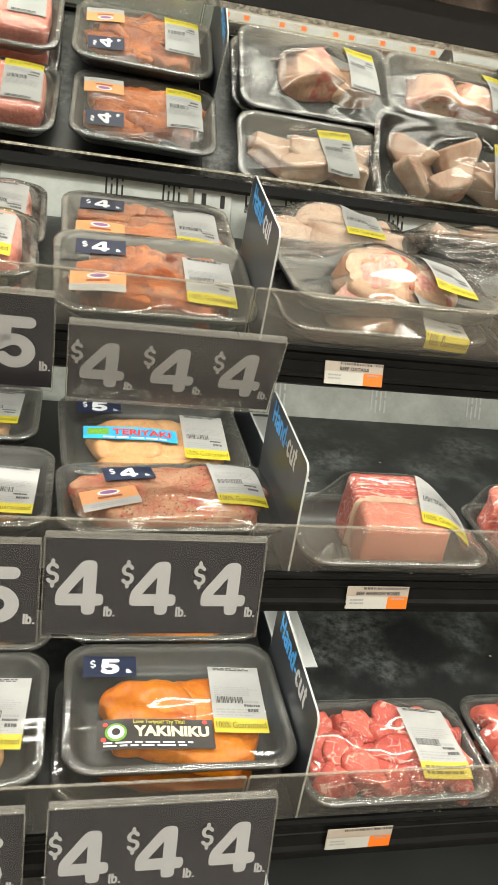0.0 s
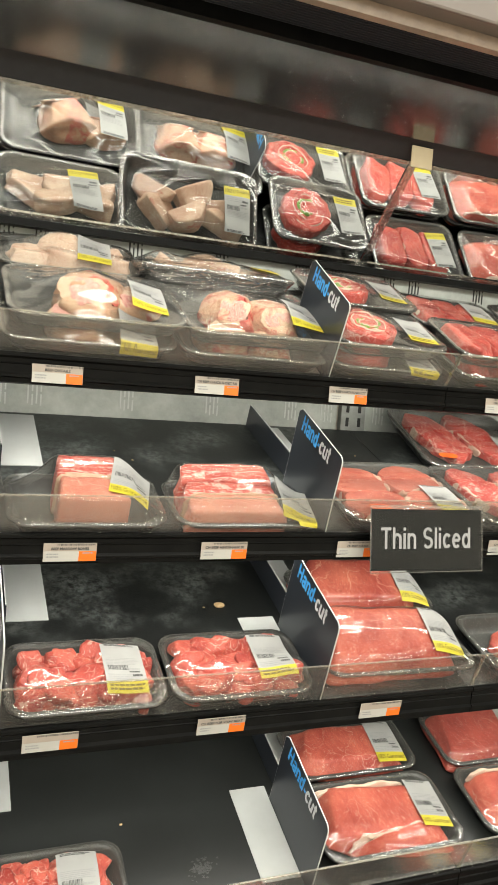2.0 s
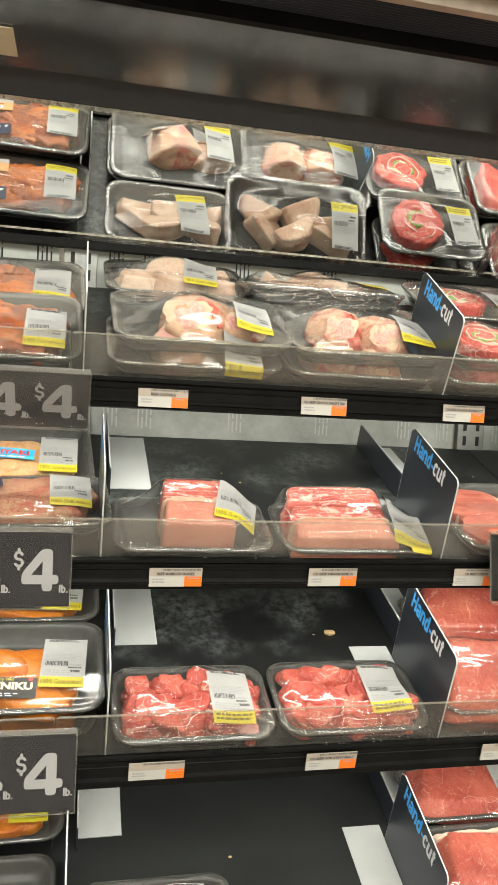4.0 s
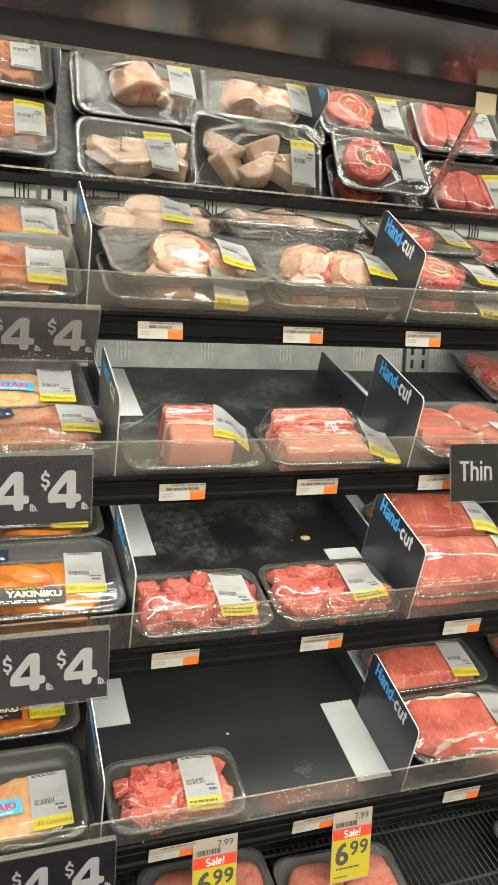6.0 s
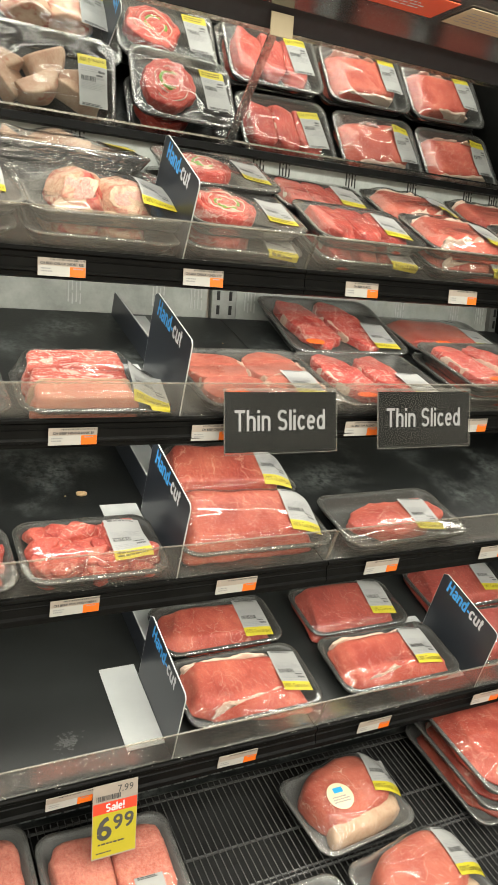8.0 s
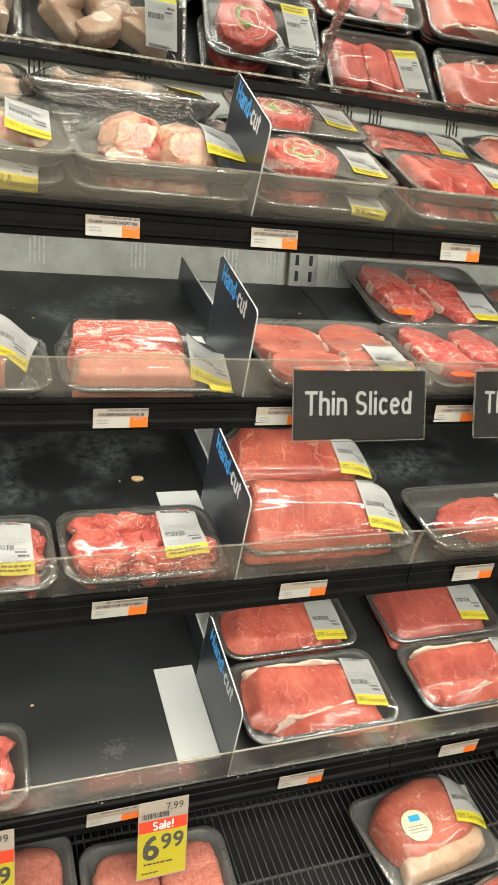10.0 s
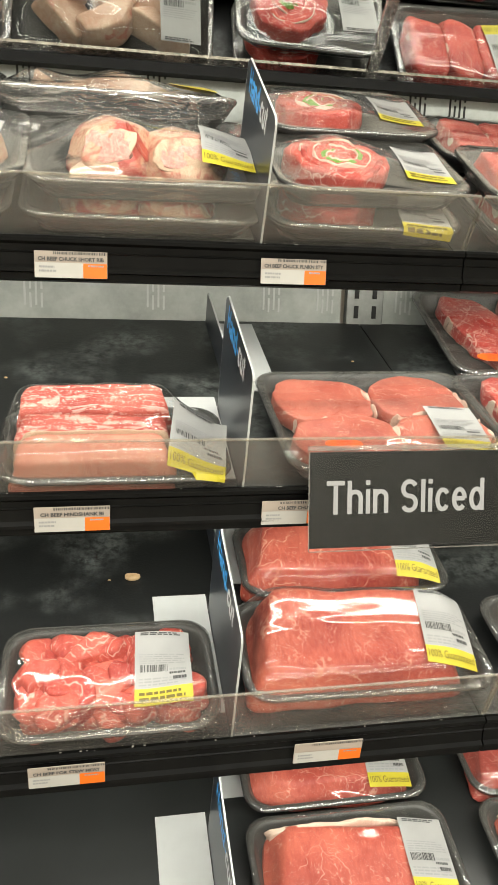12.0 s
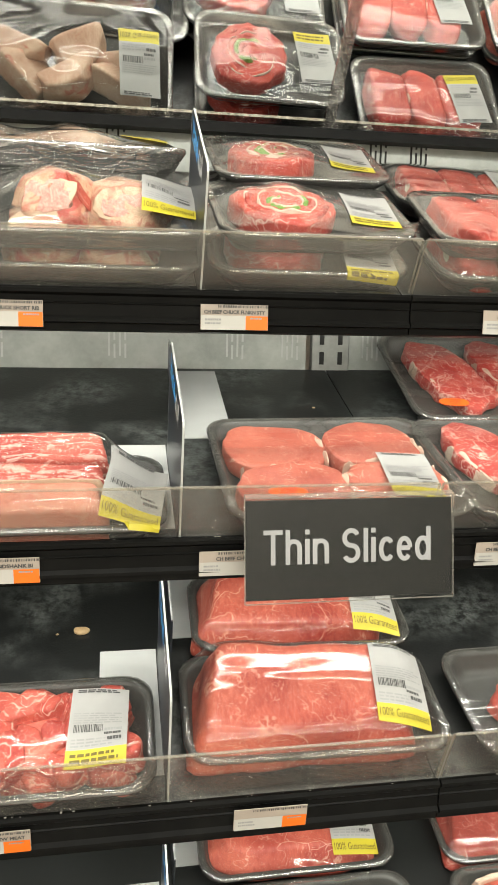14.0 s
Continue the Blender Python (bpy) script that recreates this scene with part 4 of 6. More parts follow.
def sticker(root, film, kind, cx, cy, rot=0.0):
    def lay(name, data, mat, off, parent, label=""):
        return part(name, mesh_of(name, *film.lay(data, cx, cy, rot, off), mat), parent, label)

    if kind in ("$4", "$5"):
        p = lay("price_sticker", sheet(0.066, 0.038, 16, 9), "label_navy", 0.0013, root, "navy price sticker")
        lay("lettering", join(moved(pen_text(kind[1], 0.027, 0.023, 0.24, rounded=True), 0.0, 0), moved(pen_text("$", 0.012, pen=0.2), -0.021, 0.004), moved(pen_text("lb.", 0.007, pen=0.2), 0.024, -0.009)), "letter_white", 0.0019, p)
    elif kind == "tan":
        p = lay("recipe_label", sheet(0.07, 0.044, 16, 10), "label_tan", 0.0013, root, "tan and white paper label")
        lay("panel", moved(sheet(0.07, 0.015, 6, 2), 0, -0.0145), "paper", 0.0017, p)
        oval = lambda rx, ry: ([(rx * math.cos(k * math.pi / 10), ry * math.sin(k * math.pi / 10), 0) for k in range(20)], [list(range(20))])
        lay("badge", moved(oval(0.014, 0.0066), 0, 0.011), "letter_white", 0.0018, p)
        lay("badge", moved(oval(0.011, 0.0042), 0, 0.011), "label_plum", 0.0022, p)
        lay("band", moved(sheet(0.03, 0.0045, 4, 1), 0, 0.0005), "label_brown", 0.0018, p)
        lay("print", moved(bars(0.05, 2, 0.007, 12, 0.5), 0, -0.0145), "ink_grey", 0.002, p)
    elif kind == "teriyaki":
        p = lay("flavour_label", sheet(0.135, 0.03, 30, 8), "label_cyan", 0.0013, root, "bright blue flavour label")
        lay("lettering", moved(text_wide("TERIYAKI", 0.084, 0.014, 0.03), 0.016, 0.001), "letter_red", 0.0026, p)
        lay("badge", moved(sheet(0.03, 0.015, 3, 2), -0.047, 0.002), "parsley", 0.0019, p)
        lay("print", moved(bars(0.1, 1, 0.005, 5), 0.01, -0.011), "letter_white", 0.002, p)
    elif kind == "yakiniku":
        p = lay("flavour_label", sheet(0.135, 0.042, 30, 10), "label_black", 0.0013, root, "black flavour label")
        lay("lettering", moved(text_wide("YAKINIKU", 0.088, 0.015, 0.045), 0.018, 0.003), "cream", 0.002, p)
        lay("lettering", moved(text_wide("Love Teriyaki? Try This!", 0.06, 0.007, 0.02), 0.004, 0.0155), "yellow_print", 0.002, p)
        disc = lambda r: ([(r * math.cos(k * math.pi / 8), r * math.sin(k * math.pi / 8), 0) for k in range(16)], [list(range(16))])
        for r, mat, off in ((0.0125, "parsley", 0.002), (0.0095, "letter_white", 0.0023), (0.005, "label_black", 0.0026)):
            lay("badge", moved(disc(r), -0.046, 0.002), mat, off, p)
        for dx, dy in ((-0.058, 0.013), (-0.06, -0.008), (0.058, 0.0165)):
            lay("badge", moved(disc(0.003), dx, dy), "letter_red", 0.0021, p)
        lay("print", moved(bars(0.12, 2, 0.008, 7, 0.45), 0.0, -0.0145), "letter_white", 0.002, p)
    elif kind == "thin":
        n = 20
        oval = [(0.024 * math.copysign(abs(math.cos(k * 2 * math.pi / n)) ** 0.6, math.cos(k * 2 * math.pi / n)), 0.01 * math.sin(k * 2 * math.pi / n), 0) for k in range(n)]
        p = lay("sticker", (oval, [list(range(n))]), "sticker_orange", 0.0013, root, "orange oval sticker")
        lay("lettering", join(moved(text_data("THIN", 0.006), 0, 0.004), moved(text_data("CUT", 0.006), 0, -0.004)), "letter_red", 0.003, p)
    elif kind == "round":
        n = 28
        disc = lambda r: ([(0, 0, 0)] + [(r * math.cos(k * 2 * math.pi / n), r * math.sin(k * 2 * math.pi / n), 0) for k in range(n)], [[0, k + 1, (k + 1) % n + 1] for k in range(n)])
        p = lay("sticker", disc(0.029), "cream", 0.0016, root, "round cream sticker")
        lay("badge", moved(sheet(0.022, 0.012, 3, 2), 0, 0.012), "label_cyan", 0.0022, p)
        lay("print", moved(bars(0.04, 3, 0.016, 4, 0.5), 0, -0.008), "ink_grey", 0.0022, p)


def hewn(a, b, c, planes, soft=16, amp=0.05, scale=30.0, seed=0, nu=32, nv=20, barrel=0.0):
    """A piece of meat or bone bounded by knife cuts: planes (normal, distance), rounded where they meet."""
    ph = np.linspace(0, math.pi, nv + 1)[1:-1]
    th = np.linspace(0, 2 * math.pi, nu, endpoint=False)
    P, T = np.meshgrid(ph, th, indexing="ij")
    d = np.stack([np.sin(P) * np.cos(T), np.sin(P) * np.sin(T), np.cos(P)], -1).reshape(-1, 3)
    d = np.vstack([d, [[0, 0, 1], [0, 0, -1]]])
    s = np.full(len(d), 1e-9) + np.maximum(-d[:, 2], 0) ** soft
    for n, far in planes:
        n = np.array(n, float)
        s += (np.maximum(d @ (n / np.linalg.norm(n)), 0) / far) ** soft
    if barrel:
        s += (np.hypot(d[:, 0], d[:, 1]) / barrel) ** soft
    p = d * (s ** (-1 / soft))[:, None]
    vs = []
    for q, e in zip(p, d):
        k = 1 + amp * noise.noise(Vector((q[0] * a * scale + seed * 3.1, q[1] * b * scale + seed, q[2] * c * scale)))
        vs.append((q[0] * a * k, q[1] * b * k, c / 2 + q[2] * c / 2 * (k if q[2] > 0 else 1)))
    rows = nv - 1
    fs = [[j * nu + i, (j + 1) * nu + i, (j + 1) * nu + (i + 1) % nu, j * nu + (i + 1) % nu] for j in range(rows - 1) for i in range(nu)]
    top, low = rows * nu, rows * nu + 1
    fs += [[top, i, (i + 1) % nu] for i in range(nu)] + [[low, (rows - 1) * nu + (i + 1) % nu, (rows - 1) * nu + i] for i in range(nu)]
    return vs, fs


def knife(rnd, n, lean=0.3, near=0.75, far=1.0, flat=0.3):
    """Cut planes round a piece, and one across its top."""
    turn = rnd.uniform(0, 6)
    cuts = []
    for k in range(n):
        a = turn + (k + rnd.uniform(-0.28, 0.28)) * 2 * math.pi / n
        cuts.append(((math.cos(a), math.sin(a), rnd.uniform(-lean, lean)), rnd.uniform(near, far)))
    return cuts + [((rnd.uniform(-flat, flat), rnd.uniform(-flat, flat), 1), rnd.uniform(0.85, 1.0))]


def face_of(a, b, c, n, far):
    """Where the middle of a cut plane of a hewn piece lies, facing outwards."""
    n = Vector(n).normalized()
    mid = Vector((n.x * far * a, n.y * far * b, c / 2 + n.z * far * c / 2))
    out = Vector((n.x / a, n.y / b, n.z / (c / 2)))
    return Matrix.Translation(mid) @ out.to_track_quat("Z", "Y").to_matrix().to_4x4()


CUTTER = random.Random(5)
CHUNKS = [mesh_of("meat_chunk", *hewn(0.021 + 0.002 * k, 0.018 + 0.001 * (k % 3), 0.024, knife(CUTTER, 4 + k % 3, 0.35, 0.7, 1.0), 24, 0.14, 40, 11 + k, 36, 22, 1.1), "beef_stew", True) for k in range(6)]


def meat(kind, root, w, d, seed):
    """Puts the meat of a kind into a tray; gives back its clouds of points for the film."""
    rnd = random.Random(seed)
    clouds = []

    def lay(name, data, mat, m, label=""):
        me = mesh_of(name, *data, mat, True)
        part(name, me, root, label, at=m)
        clouds.append([m @ Vector(v) for v in data[0]])

    up = Matrix.Translation((0, 0, 0.005))
    if kind == "stew":
        spots = []
        for layer, (n, z) in enumerate(((34, 0.004), (32, 0.016))):
            for k in range(n):
                for _ in range(30):
                    x, y = rnd.uniform(-0.5, 0.5) * (w - 0.075), rnd.uniform(-0.5, 0.5) * (d - 0.068)
                    if all(abs(x - p[0]) + abs(y - p[1]) > 0.026 for p in spots if p[2] == layer):
                        break
                spots.append((x, y, layer))
                me = rnd.choice(CHUNKS)
                m = pose(x, y, z, rnd.uniform(-14, 14), rnd.uniform(-14, 14), rnd.uniform(0, 360))
                m = m @ Matrix.Scale(rnd.uniform(0.8, 1.15), 4)
                part("meat_chunk", me, root, at=m)
                clouds.append([m @ v.co for v in me.vertices])
    elif kind in ("roast", "slab", "deep", "thinroast"):
        c = {"roast": 0.062, "slab": 0.04, "deep": 0.046, "thinroast": 0.036}[kind]
        mat = {"roast": "beef_roast", "slab": "beef_red", "deep": "beef_deep", "thinroast": "beef_red"}[kind]
        if kind in ("roast", "deep"):
            cuts = [((1, -0.1, 0.12), 0.97), ((-1, 0.05, 0.12), 0.97), ((0.05, 1, 0.1), 0.97), ((0.06, -1, 0.22), 0.97), ((0.9, 0.9, 0.1), 1.2), ((0.03, -0.34, 1), 0.84)]
            shape = hewn(w * 0.41, d * 0.4, c * 1.02, cuts, 15, 0.08, 15, seed, 88, 40)
        else:
            cuts = [((1, 0.12, 0.1), 0.95), ((-1, 0.1, 0.15), 0.93), ((0.1, 1, 0.1), 0.92), ((rnd.uniform(-0.2, 0.1), -1, 0.28), 0.9), ((0.55, 0.6, 0), 1.08), ((-0.6, -0.5, 0.1), 1.1), ((0.04, -0.1, 1), 0.95)]
            shape = hewn(w * 0.39, d * 0.38, c, cuts, 15, 0.09, 16, seed, 72, 30)
        lay("meat", shape, mat, up @ pose(-w * 0.03, 0, 0, 0, 0, rnd.uniform(-4, 4)))
        if kind == "slab":
            lay("fat_edge", lump(w * 0.3, 0.004, c * 0.97, 0.5, 0.5, 0.3, 34, seed + 3, 44, 10, 0.3), "fat_cap", up @ pose(-w * 0.05, d * 0.34, 0, 0, 0, rnd.uniform(-3, 3)), "pale strip of fat")
            lay("fat_seam", lump(w * 0.25, 0.0016, c * 0.95 + 0.0005, 0.6, 0.4, 0.6, 40, seed + 6, 48, 8, 0.5), "fat_cap", up @ pose(-w * 0.02, -d * 0.27, 0, 0, 0, 7), "thin pale seam of fat")
    elif kind == "wedge":
        lay("meat", lump(w * 0.38, d * 0.32, 0.028, 0.85, 0.4, 0.26, 13, seed, 56, 16, 0.3), "beef_red", up @ pose(0.02, 0.0, 0, 0, 0, 8))
    elif kind == "steaks4":
        for k, (x, y, a, b) in enumerate(((-0.225, 0.2, 0.225, 0.235), (0.215, 0.21, 0.215, 0.225), (-0.21, -0.225, 0.235, 0.21), (0.225, -0.225, 0.205, 0.2))):
            turn, h = rnd.uniform(-5, 5), 0.024 + 0.0025 * k
            lay("steak", lump(w * a, d * b, h, 0.78, 0.1, 0.16, 11, seed + k, 64, 14, 0.2), "beef_steak", up @ pose(x * w, y * d, 0, 0, 0, turn))
            lay("fat_edge", lump(0.0035, d * b * 0.72, h + 0.001, 0.8, 0.5, 0.4, 45, seed + k + 4, 36, 8, 0.4), "fat_cap", up @ pose((x + a * 0.93) * w, y * d, 0, 0, 0, turn + 4), "thin fat edge")
            lay("fat_edge", lump(w * a * 0.55, 0.003, h + 0.001, 0.8, 0.5, 0.4, 45, seed + k + 5, 36, 8, 0.4), "fat_cap", up @ pose((x - 0.05) * w, (y - b * 0.93) * d, 0, 0, 0, turn - 4), "thin fat edge")
    elif kind == "steaks2":
        for k, (x, turn) in enumerate(((-0.2, 12), (0.15, 18))):
            turn += rnd.uniform(-5, 5)
            m = up @ pose(x * w, 0.01, 0, 0, 0, turn)
            lay("steak", lump(w * 0.145, d * 0.39, 0.026, 0.8, 0.14, 0.26, 11, seed + k, 64, 14, 0.2), "beef_marbled", m)
            lay("fat_edge", lump(0.0025, d * 0.2, 0.0235, 0.8, 0.4, 0.4, 40, seed + k + 4, 36, 8, 0.3), "fat_cap", m @ pose(-w * 0.135, 0.01, 0), "thin fat edge")
    elif kind == "rounds":
        for k, x in enumerate((-0.27, -0.02, 0.23)):
            turn = rnd.uniform(-6, 10)
            cuts = [((1, rnd.uniform(-0.2, 0.2), 0.1), 0.9), ((-1, rnd.uniform(-0.2, 0.2), 0.1), 0.95), ((0, 1, 0.2), 0.95), ((0.2, -1, 0.2), 0.93), ((0.8, 0.8, 0), 1.05), ((-0.7, 0.8, 0), 1.1), ((0.1, -0.08, 1), 0.95)]
            lay("steak", hewn(w * 0.14, d * 0.38, 0.036 - 0.002 * k, cuts, 16, 0.14, 22, seed + k, 48, 22, 1.15), "beef_raw", up @ pose(x * w, 0, 0, 0, 0, turn))
            lay("fat_edge", lump(0.002, d * 0.18, 0.031 - 0.002 * k, 0.8, 0.4, 0.4, 40, seed + k + 4, 36, 8, 0.3), "fat_cap", up @ pose((x - 0.115) * w, 0, 0, 0, 0, turn), "thin fat edge")
    elif kind == "marrow":
        for k, (y, h, mat) in enumerate(((-0.04, 0.071, "beef_block"), (-0.007, 0.073, "fat_tan"), (0.02, 0.081, "beef_rib"))):
            b = (0.029, 0.003, 0.026)[k]
            lay("meat_block", hewn(0.055, b, h, [((1, 0.03, 0), 1), ((-1, 0.05, 0.04), 1), ((0, 1, 0), 1), ((0, -1, 0.03), 1), ((0.05, -0.1, 1), 0.97)], 22, 0.03, 24, seed + k, 56, 26), mat, up @ pose(0.004, y, 0, 0, 0, rnd.uniform(-2, 2)))
    elif kind == "shank":
        for k, (y, h, mat, b, turn) in enumerate(((-0.05, 0.052, "beef_block", 0.021, 0), (-0.0285, 0.054, "fat_tan", 0.0012, 0), (-0.01, 0.055, "beef_rib", 0.017, 1), (0.033, 0.069, "beef_rib", 0.019, 3))):
            lay("rib_strip", hewn(w * 0.345, b, h, [((1, 0.03, 0.05), rnd.uniform(0.9, 1.0)), ((-1, 0.05, 0.04), 1), ((0, 1, 0), 1), ((0, -1, 0.03), 1), ((rnd.uniform(-0.1, 0.1), -0.25, 1), 0.95)], 20, 0.06, 30, seed + k, 64, 28), mat, up @ pose(-0.02, y, 0, 0, 0, turn))
    elif kind == "bones":
        for k, (px, py, turn, tilt) in enumerate(((-0.25, 0.16, 20, 24), (-0.02, 0.12, 160, -20), (-0.24, -0.18, 190, 14), (0.02, -0.2, 170, 10), (0.24, -0.12, 185, 16), (0.22, 0.2, 40, 26))):
            a = rnd.uniform(0.043, 0.052)
            m = up @ pose(px * w, py * d, 0.0, tilt, rnd.uniform(-14, 14), turn + rnd.uniform(-25, 25))
            cuts = [((0.1, 1, 0.05), rnd.uniform(0.1, 0.35)), ((rnd.uniform(-0.3, 0.3), 0.1, 1), 0.9), ((0.9, rnd.uniform(-0.6, 0.2), 0.1), rnd.uniform(0.75, 0.95)), ((-0.8, -0.5, 0.15), rnd.uniform(0.75, 1.0))]
            lay("bone_piece", hewn(a * 1.1, a * 0.95, 0.034 + 0.006 * (k % 2), cuts, 44, 0.1, 34, seed + k, 60, 30, 1.0), "bone_cut", m)
    elif kind == "oxtail":
        spots = ((-0.03, -0.05, 0.056, 0.07), (0.24, 0.0, 0.042, 0.045)) if seed < 34 else ((-0.16, -0.05, 0.048, 0.066), (0.12, -0.06, 0.05, 0.056))
        for k, (px, py, a, c) in enumerate(spots):
            b, turn = a * 0.85, rnd.uniform(-12, 12)
            front, side = ((rnd.uniform(-0.25, 0.05), -0.8, 0.55), 0.78), ((0.85, -0.3, 0.4), 0.72)
            cuts = [front, side, ((-0.95, -0.1, 0.3), 0.8), ((0.1, 1, 0.25), 0.9), ((-0.5, 0.1, 0.85), 0.8), ((0.35, 0.3, 0.85), 0.86)]
            m = up @ pose(px * w, py * d, 0, 0, 0, turn)
            lay("bone_piece", hewn(a, b, c, cuts, 40, 0.08, 26, seed + k, 72, 36, 1.3), "bone_pale" if seed < 34 else "shank_mix", m)
            lay("bone_ring", lump(a * 0.72, c * 0.4, 0.003, 0.8, 0.4, 0.3, 30, seed + k + 2, 48, 8, 0.6), "fat_tan", m @ face_of(a, b, c, *front) @ pose(-a * 0.1, -c * 0.1, -0.0028), "cream ring of bone")
            lay("marrow", lump(a * 0.55, c * 0.3, 0.003, 0.7, 0.4, 0.5, 34, seed + k + 3, 48, 8, 0.6), "marrow_red", m @ face_of(a, b, c, *front) @ pose(-a * 0.1, -c * 0.1, -0.0022), "pink marrow in the cut face")
            lay("red_face", lump(a * 0.26, c * 0.34, 0.003, 0.8, 0.4, 0.6, 40, seed + k + 5, 48, 8, 0.6), "beef_red", m @ face_of(a, b, c, *side) @ pose(0, 0, -0.0018), "red meat on the side of the bone")
    elif kind == "rolls":
        turns, r1, h = 2.7, min(d * 0.33, 0.059), 0.037
        layers = (("meat_layer", "beef_raw", -0.0075, 0.0, 1.0, 1.0), ("fat_layer", "fat_cap", 0.0, 0.0018, 1.03, 0.82), ("herb_layer", "parsley", 0.0018, 0.0075, 1.01, 0.3))
        m = up @ Matrix.Translation((-0.035, 0, 0)) @ Matrix.Diagonal((1.12, 1, 1, 1)) @ pose(0, 0, 0, rnd.uniform(-4, 4), rnd.uniform(-4, 4), rnd.uniform(0, 360))
        for name, mat, a, b, k, upto in layers:
            n, vs, fs = 110, [], []
            for i in range(n + 1):
                t = i / n * upto
                th, r = t * turns * 2 * math.pi, 0.01 + (r1 - 0.014) * t
                wob = 1 + 0.12 * noise.noise(Vector((math.cos(th) * 1.5, math.sin(th) * 1.5, seed)))
                hh = h * k * (1 + 0.22 * noise.noise(Vector((math.cos(th) * 2, math.sin(th) * 2, seed + 5 + t * 3))))
                for rr, z in ((a, 0), (b, 0), (b, hh * 0.96), ((a + b) / 2, hh), (a, hh * 0.96)):
                    rad = (r + rr) * wob
                    vs.append((rad * math.cos(th), rad * math.sin(th), z))
            for i in range(n):
                fs += [[i * 5 + j, i * 5 + (j + 1) % 5, (i + 1) * 5 + (j + 1) % 5, (i + 1) * 5 + j] for j in range(5)]
            fs += [[4, 3, 2, 1, 0], [n * 5 + j for j in range(5)]]
            lay(name, (vs, fs), mat, m)
        lay("meat_wrap", lump(r1 + 0.001, r1 + 0.001, h * 0.94, 1.0, 0.2, 0.14, 40, seed, 48, 10, 0.3), "beef_raw", m)
    elif kind == "marinated":
        for k, (x, y, a, b, h, turn) in enumerate(((-0.12, 0.06, 0.27, 0.3, 0.024, 12), (0.12, -0.04, 0.28, 0.34, 0.028, -8), (0.0, -0.16, 0.36, 0.2, 0.03, 3))):
            lay("pork_slice", lump(w * a, d * b, h, 0.7, 0.28, 0.34, 24, seed + k, 64, 18, 0.25), "pork_orange", up @ pose(x * w, y * d, 0, rnd.uniform(-3, 3), rnd.uniform(-3, 3), turn))
    elif kind in ("chicken", "chicken_pale"):
        mat = {"chicken": "chicken_orange", "chicken_pale": "chicken_pale"}[kind]
        for k, (x, y, a, b) in enumerate(((-0.13, -0.04, 0.06, 0.052), (0.12, -0.02, 0.062, 0.05), (0.0, -0.22, 0.085, 0.034), (0.2, -0.2, 0.045, 0.03))):
            lay("chicken_piece", lump(a, b, 0.029 - 0.003 * k, 0.8, 0.4, 0.22, 17, seed + k, 52, 16, 0.2), mat, up @ pose(x * w, y * d, 0, 0, 0, rnd.uniform(-25, 25)))
    elif kind == "spiced":
        lay("meat", lump(w * 0.41, d * 0.38, 0.038, 0.6, 0.35, 0.22, 20, seed, 60, 18, 0.3), "beef_spiced", up)
    elif kind == "ground":
        for x in (-0.21, 0.21):
            lay("ground_meat", lump(w * 0.205, d * 0.36, 0.045, 0.4, 0.35, 0.07, 26, seed + x, 56, 16, 0.2), "beef_ground", up @ pose(x * w, 0, 0))
    elif kind == "rump":
        lay("meat", lump(w * 0.4, d * 0.36, 0.078, 0.7, 0.5, 0.08, 12, seed, 64, 20, 0.2), "beef_steak", up @ pose(0, 0.012, 0, 0, 0, 8))
        lay("fat_edge", lump(w * 0.36, 0.03, 0.052, 0.6, 0.5, 0.16, 18, seed + 3, 56, 16, 0.2), "fat_tan", up @ pose(0.008, -d * 0.26, 0, 0, 0, 6), "tan-coloured fat cap")
    return clouds


def package(shelf, u, v, h, rot, w, d, kind, label, seed, at=(0.065, -0.005, -3), words=True, stickers=(), group="wrapped meat trays", where=None, size=1.0):
    root = thing("meat_package", where or on_shelf(shelf, u, v, h, rot), label, "packaged meat", group)
    if shelf == 5:
        part("tray", tray_mesh(w, d, "foam_pale"), root, "grey foam tray")
    else:
        part("tray", tray_mesh(w, d), root, "black foam tray")
    clouds = meat(kind, root, w, d, seed)
    film = Film(w, d, clouds, seed=seed)
    wrap = part("film", mesh_of("film", *film.data(), "film", True), root, "clear stretch film")
    part("film_fold", mesh_of("film_fold", *skirt_data(w, d), "film_crumpled" if seed == 36 else "film_side", True), wrap, "wrinkled film folded under the rim")
    if at:
        scale_label(root, film, at, seed * 7 + 1, words, size)
    for s in stickers:
        sticker(root, film, *s)
    return root


STEW = "black foam tray of diced red stew beef under film"
ROAST = "large red beef roast in a black film-wrapped tray"
BONES = "pale beef bones in a black film-wrapped tray"
MARIN = "orange marinated pork slices in a black film-wrapped tray"
ROLL = "stuffed beef pinwheel roll with herbs in a black tray"
STEAK = "red beef steaks in a black film-wrapped tray"
